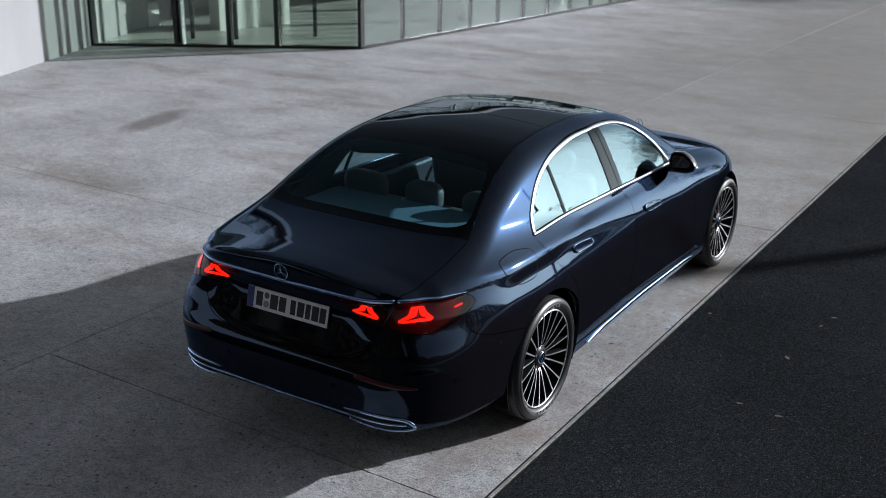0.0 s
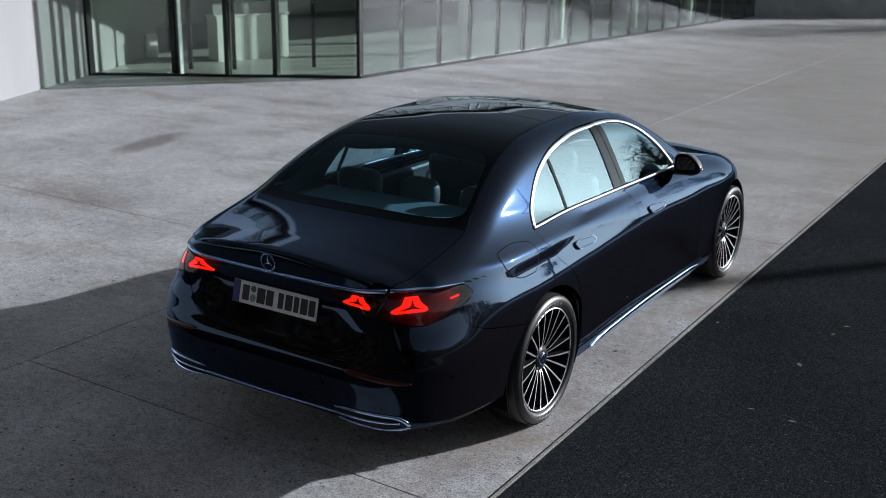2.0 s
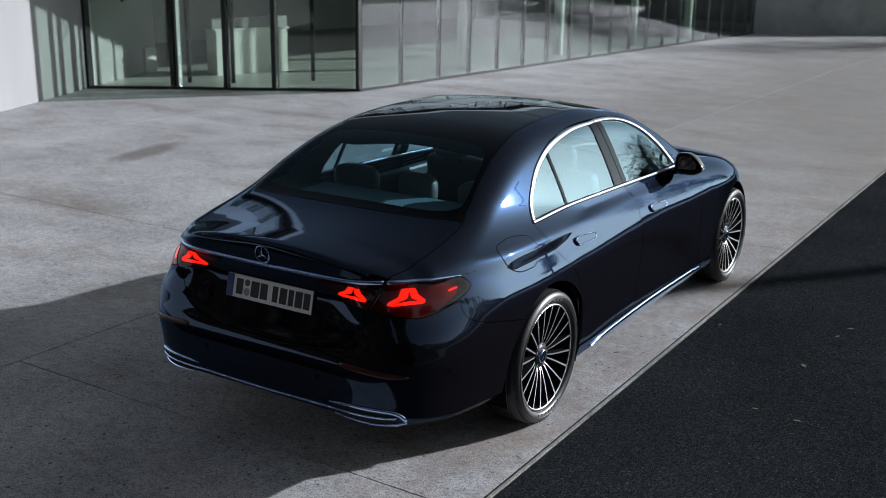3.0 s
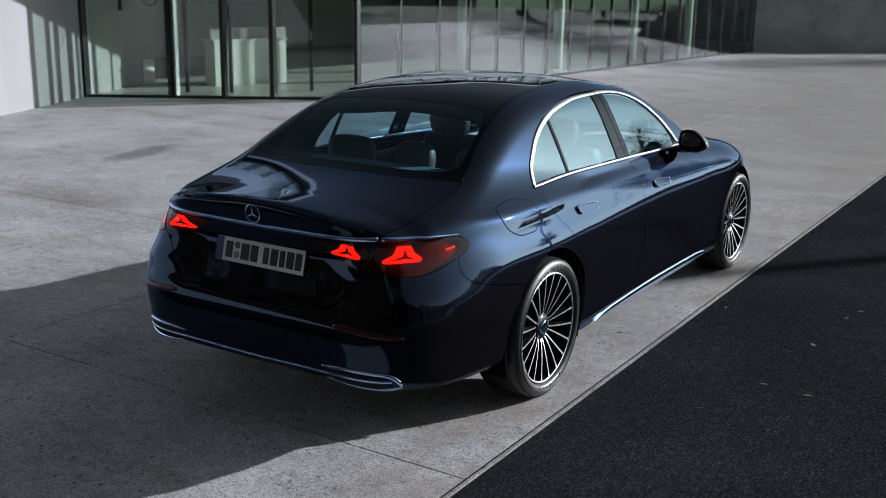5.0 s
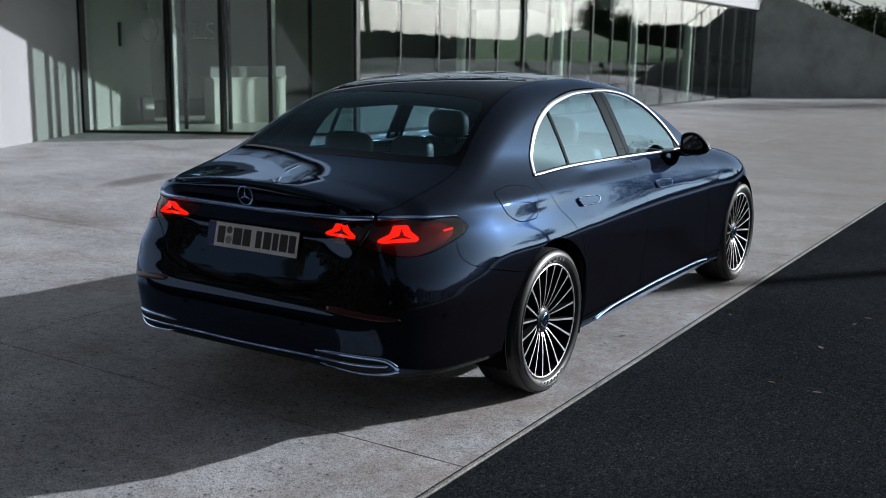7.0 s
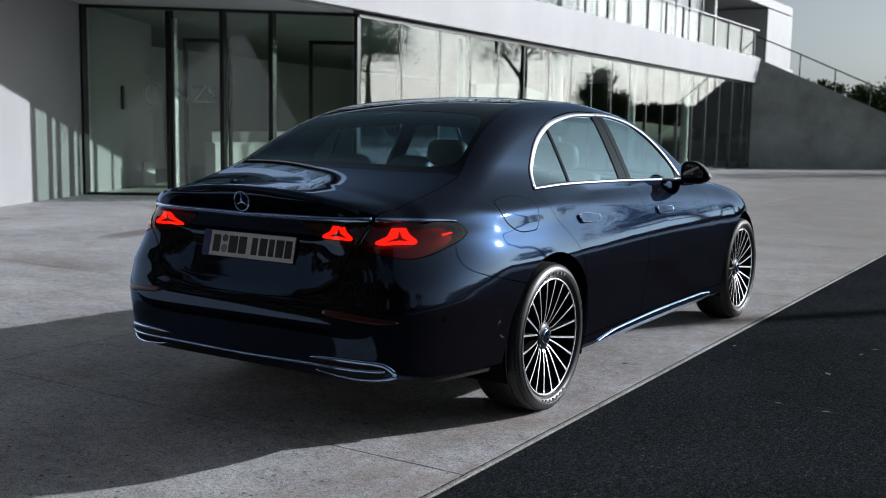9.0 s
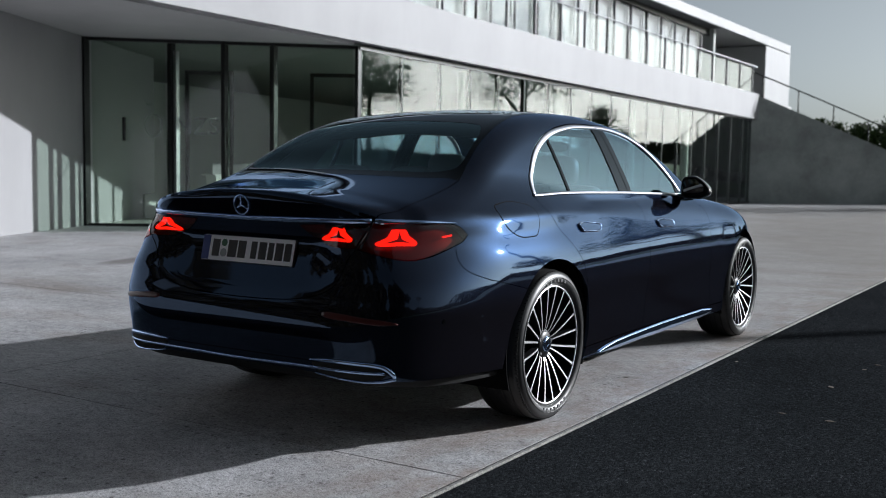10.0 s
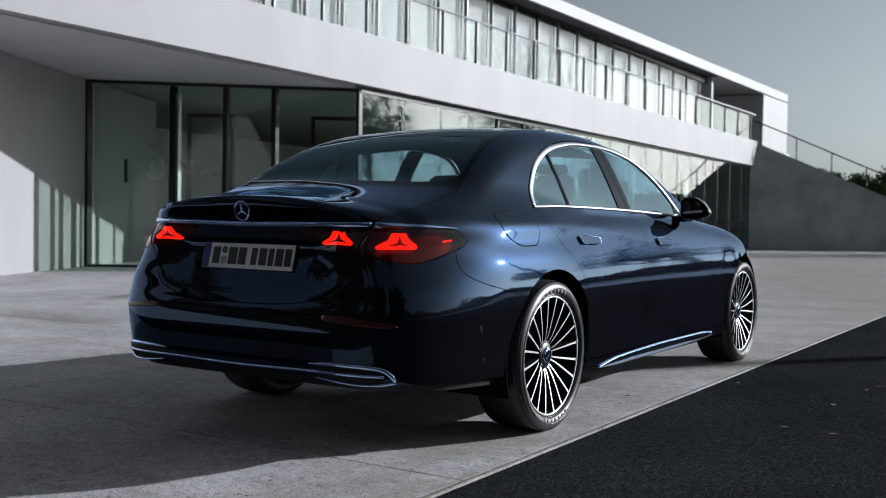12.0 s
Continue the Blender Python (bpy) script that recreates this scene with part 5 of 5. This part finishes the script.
# bonnet star
orn = thing("hood_ornament", "", "")
orn.parent = car
bm = bmesh.new()
tube(bm, [(math.cos(a) * 0.033, 3.40, 0.93 + math.sin(a) * 0.036) for a in np.linspace(0, 2 * math.pi, 25)], 0.003, 6)
for k in range(3):
    a = math.pi / 2 + k * 2 * math.pi / 3
    tube(bm, [(0, 3.40, 0.93), (math.cos(a) * 0.034, 3.40, 0.93 + math.sin(a) * 0.034)], [0.005, 0.001], 6)
tube(bm, [(0, 3.40, 0.84), (0, 3.40, 0.898)], [0.012, 0.004], 8)
part("star", bm, CHROME, orn, smooth=True)

# ---- wheels ----
def wheel_parts(parent):
    """One wheel standing at the origin, its outer face towards +x."""
    prof = [(-0.11, 0.275), (-0.128, 0.30), (-0.13, 0.322), (-0.118, 0.341), (-0.09, 0.3505), (0.0, 0.352), (0.085, 0.3505), (0.108, 0.343), (0.120, 0.328), (0.124, 0.312), (0.121, 0.298), (0.112, 0.287), (0.100, 0.283), (0.085, 0.276)]
    part("tyre", lathe(prof, 96), RUBBER, parent, smooth=True)
    for x in (-0.06, -0.02, 0.02, 0.06):
        part("groove", lathe([(x - 0.004, 0.3528), (x, 0.3500), (x + 0.004, 0.3528)], 96), BLACK, parent)
    bm = bmesh.new()
    for i in range(120):
        a = 2 * math.pi * i / 120
        m = Matrix.Rotation(a, 4, "X")
        vs = box(bm, (0.090, -0.0016, 0.336), (0.1105, 0.0016, 0.3462))
        for v in vs:
            v.co = m @ v.co
    part("tread", bm, BLACK, parent)
    part("sidewall_rib", lathe([(0.1235, 0.3155), (0.1262, 0.3145), (0.1235, 0.3135)], 96), RUBBER, parent, smooth=True)
    for k in range(14):
        a = radians(-26 + 7.0 * (k % 7) + 180 * (k // 7))
        bm = boxed((0.119, -0.006, 0.296), (0.1247, 0.006, 0.3105))
        for v in bm.verts:
            v.co = Matrix.Rotation(a, 4, "X") @ v.co
        part("sidewall_mark", bm, RUBBER if k % 7 == 3 else SIDE_INK, parent)
    rim = part("rim", lathe([(-0.10, 0.262), (0.05, 0.262), (0.088, 0.268), (0.104, 0.271)], 96), RIM_BLACK, parent, smooth=True)
    part("rim_lip", lathe([(0.104, 0.270), (0.1075, 0.2715), (0.1085, 0.275), (0.104, 0.277)], 96), RIM_CUT, parent, smooth=True)
    part("rim_flange", lathe([(0.104, 0.277), (0.107, 0.281), (0.100, 0.288)], 96), RIM_BLACK, parent, smooth=True)
    part("barrel", lathe([(0.099, 0.2655), (0.06, 0.258), (-0.10, 0.256)], 64), RIM_BLACK, parent, smooth=True)
    n = 20
    for i in range(n):
        a = 2 * math.pi * i / n
        bm = bmesh.new()
        rows = []
        for k, t in enumerate(np.linspace(0, 1, 9)):
            r = 0.052 + (0.272 - 0.052) * t
            tw = 0.05 * (1 - t) ** 1.6 * (1 if i % 2 else -1)
            x = 0.064 + 0.040 * t ** 0.55
            w = 0.0036 + 0.0014 * t + (0.002 if t > 0.95 else 0)
            c = Vector((x, -math.sin(a + tw) * r, math.cos(a + tw) * r))
            q = Vector((0, math.cos(a + tw), math.sin(a + tw)))
            rows.append([bm.verts.new(c - q * w), bm.verts.new(c + q * w), bm.verts.new(c + q * (w + 0.002) + Vector((-0.034, 0, 0))), bm.verts.new(c - q * (w + 0.002) + Vector((-0.034, 0, 0)))])
        for p, q in zip(rows, rows[1:]):
            for k in range(4):
                bm.faces.new((p[k], p[(k + 1) % 4], q[(k + 1) % 4], q[k]))
        bm.faces.new(rows[0][::-1]), bm.faces.new(rows[-1])
        bmesh.ops.recalc_face_normals(bm, faces=bm.faces)
        ob = part("spoke", bm, RIM_CUT, parent)
        ob.data.materials.append(RIM_BLACK)
        for f in ob.data.polygons:
            f.material_index = 0 if f.normal.x > 0.6 else 1
    part("hub", lathe([(0.05, 0.075), (0.070, 0.066), (0.078, 0.050), (0.080, 0.036)], 40), RIM_BLACK, parent, smooth=True)
    part("centre_cap", lathe([(0.076, 0.037), (0.086, 0.036), (0.090, 0.030), (0.088, 0.0)], 40), CHROME, parent, smooth=True)
    bm = bmesh.new()
    for k in range(3):
        a = math.pi / 2 + k * 2 * math.pi / 3
        tube(bm, [(0.091, 0, 0), (0.090, math.cos(a) * 0.028, math.sin(a) * 0.028)], [0.006, 0.0015], 6)
    part("cap_star", bm, CHROME, parent)
    part("cap_field", lathe([(0.0895, 0.028), (0.0902, 0.0)], 32), GLOSS_BLACK, parent)
    for k in range(5):
        a = 2 * math.pi * k / 5
        bm = lathe([(0.066, 0.010), (0.076, 0.009), (0.076, 0.0)], 12)
        ob = part("bolt", bm, STEEL, parent)
        ob.location = (0, math.cos(a) * 0.056, math.sin(a) * 0.056)
    part("brake_disc", lathe([(0.0, 0.06), (0.02, 0.08), (0.02, 0.185), (-0.01, 0.185), (-0.01, 0.06)], 48), DISC, parent, smooth=False)
    part("dust_shield", lathe([(-0.06, 0.02), (-0.06, 0.262), (-0.066, 0.262), (-0.066, 0.02)], 48), CARPET, parent)
    bm = boxed((-0.03, -0.16, 0.08), (0.045, -0.06, 0.19), 0.015)
    part("brake_caliper", bm, BLACK, parent)


wheel = thing("wheel", "multi-spoke diamond-cut alloy wheel with a low-profile tyre", "")
wheel.parent = car
wheel_parts(wheel)
wheel.matrix_basis = pose(0.812, 0, 0.352, rx=8)
for x, y, rz, rx in ((0.812, 2.961, 0, 31), (-0.812, 0, 180, 12), (-0.812, 2.961, 180, 50)):
    copy_thing(wheel, pose(x, y, 0.352, rx if x > 0 else -rx, 0, rz))

# wheel wells and the floor pan
for s in (1, -1):
    for y in (0, 2.961):
        bm = bmesh.new()
        rows = []
        for x in (0.45, 0.70, 0.905):
            rows.append([bm.verts.new((s * x, y + 0.408 * math.cos(a), 0.352 + 0.408 * math.sin(a))) for a in np.radians(np.linspace(-22, 202, 40))])
        for p, q in zip(rows, rows[1:]):
            for i in range(39):
                bm.faces.new((p[i], p[i + 1], q[i + 1], q[i]))
        bm.faces.new(rows[0])
        ob = part("wheel_well", bm, CARPET, car)
        sol = ob.modifiers.new("thickness", "SOLIDIFY")
        sol.thickness = 0.004
part("floor_pan", boxed((-0.80, 0.42, 0.175), (0.80, 2.54, 0.26), 0.02), CARPET, car)
part("rear_pan", boxed((-0.46, -0.90, 0.27), (0.46, 0.42, 0.34), 0.02), CARPET, car)
part("under_tray", boxed((-0.70, -0.93, 0.30), (0.70, -0.40, 0.36), 0.02), CARPET, car)
part("front_pan", boxed((-0.46, 2.54, 0.19), (0.46, 3.60, 0.30), 0.02), CARPET, car)
for s in (1, -1):
    bm = bmesh.new()
    box(bm, (s * 0.70 if s > 0 else -0.76, 0.10, 0.30), (0.76 if s > 0 else -0.70, 2.15, 0.965), 0.02)
    part("door_card", bm, LEATHER, car, "dark inner door trim")
for s in (1, -1):
    yz_in = [(-0.34, 1.05), (0.08, 1.05), (0.10, 1.15), (0.16, 1.24), (0.26, 1.31), (0.42, 1.355), (0.20, 1.355), (-0.05, 1.27)]
    bm = bmesh.new()
    lean = lambda z: 0.66 - 0.40 * (z - 1.05)
    ins = [bm.verts.new((s * (lean(z) - 0.02), y, z)) for y, z in yz_in]
    out = [bm.verts.new((s * lean(z), y, z)) for y, z in yz_in]
    bm.faces.new(ins), bm.faces.new(out[::-1])
    for i in range(len(ins)):
        k = (i + 1) % len(ins)
        bm.faces.new((ins[i], ins[k], out[k], out[i]))
    bmesh.ops.recalc_face_normals(bm, faces=bm.faces)
    part("pillar_trim", bm, LEATHER, car)
part("parcel_shelf", boxed((-0.60, -0.40, 1.035), (0.60, 0.12, 1.055), 0.006), SHELF, car)
part("bulkhead", boxed((-0.68, -0.42, 0.30), (0.68, -0.36, 0.99)), CARPET, car)
bm = bmesh.new()
box(bm, (-0.70, 2.02, 0.55), (0.70, 2.50, 0.95), 0.06)
part("dashboard", bm, LEATHER, car)


def seat(x, y, w, mat, heads, top, label):
    t = thing("car_seat", label, "")
    t.parent = car
    bm = bmesh.new()
    box(bm, (x - w / 2, y, 0.34), (x + w / 2, y + 0.50, 0.56), 0.06)
    part("cushion", bm, mat, t, smooth=True)
    bm = bmesh.new()
    vs = box(bm, (x - w / 2, y - 0.10, 0.48), (x + w / 2, y + 0.04, top), 0.05)
    for v in bm.verts:
        v.co.y -= 0.30 * (v.co.z - 0.48)
        k = max(0, (v.co.z - 0.75) / (top - 0.75))
        v.co.x = x + (v.co.x - x) * (1 - 0.10 * k)
    part("backrest", bm, mat, t, smooth=True)
    for hx, hw in heads:
        bm = bmesh.new()
        ellipsoid(bm, (hx, y - 0.29, top + 0.085), (hw / 2, 0.055, 0.085), 0.6)
        part("headrest", bm, mat, t, smooth=True)
        bm = bmesh.new()
        for d in (-0.05, 0.05):
            tube(bm, [(hx + d, y - 0.27, top - 0.03), (hx + d, y - 0.285, top + 0.05)], 0.006, 8)
        part("headrest_post", bm, LEATHER, t)


seat(0.37, 1.40, 0.50, LEATHER_PALE, ((0.37, 0.27),), 1.07, "grey-beige leather front seat")
seat(-0.37, 1.40, 0.50, LEATHER_PALE, ((-0.37, 0.27),), 1.07, "grey-beige leather front seat")
seat(0.0, 0.46, 1.24, LEATHER_PALE, ((-0.42, 0.30), (0.42, 0.30), (0.0, 0.24)), 1.00, "grey-beige leather rear bench")
bm = bmesh.new()
tube(bm, [(-0.37 + math.cos(a) * 0.18, 1.90 - math.sin(a) * 0.06, 0.93 + math.sin(a) * 0.17) for a in np.linspace(0, 2 * math.pi, 33)], 0.015, 8)
part("steering_wheel", bm, LEATHER, car, smooth=True)
bm = bmesh.new()
ellipsoid(bm, (0.0, 1.78, 1.30), (0.12, 0.02, 0.035), 0.7)
part("inner_mirror", bm, BLACK, car, smooth=True)

# ---- plaza slabs ----
plaza = thing("pavement", "wide pale concrete plaza of large cast slabs", "pavement", kind="structure")
part("bedding", boxed((-18, -2.49, -0.115), (1.060, 40, -0.02)), BLACK, plaza, "dark open joints between the slabs")
slab_mesh = {}
def slab(x0, x1, y0, y1):
    w, d = x1 - x0, y1 - y0
    key = (round(w, 3), round(d, 3))
    if key not in slab_mesh:
        bm = boxed((0, 0, -0.1), (w, d, 0.0))
        me = bpy.data.meshes.new("slab")
        bm.to_mesh(me)
        bm.free()
        me.materials.append(SLAB)
        slab_mesh[key] = me
    ob = new("slab", slab_mesh[key])
    ob.location = (x0, y0, 0)
    ob.parent = plaza


J = 0.004
for x0, x1, first, long, count in ((-2.0, 1.063, -1.02, 5.1, 12), (-8.2, -2.0, 1.62, 10.2, 8), (-17.3, -8.2, 4.0, 10.2, 7), (1.063, 13.0, 20.0, 5.4, 8)):
    for k in range(-4 if long < 6 else -2, count - 4):
        y0, y1 = max(first + long * k, 20.0 if x0 > 1 else -2.5), first + long * (k + 1)
        if y1 - y0 > 0.5:
            slab(x0 + J, x1 - (J if x1 < 0 else 0), y0 + J, y1 - J)
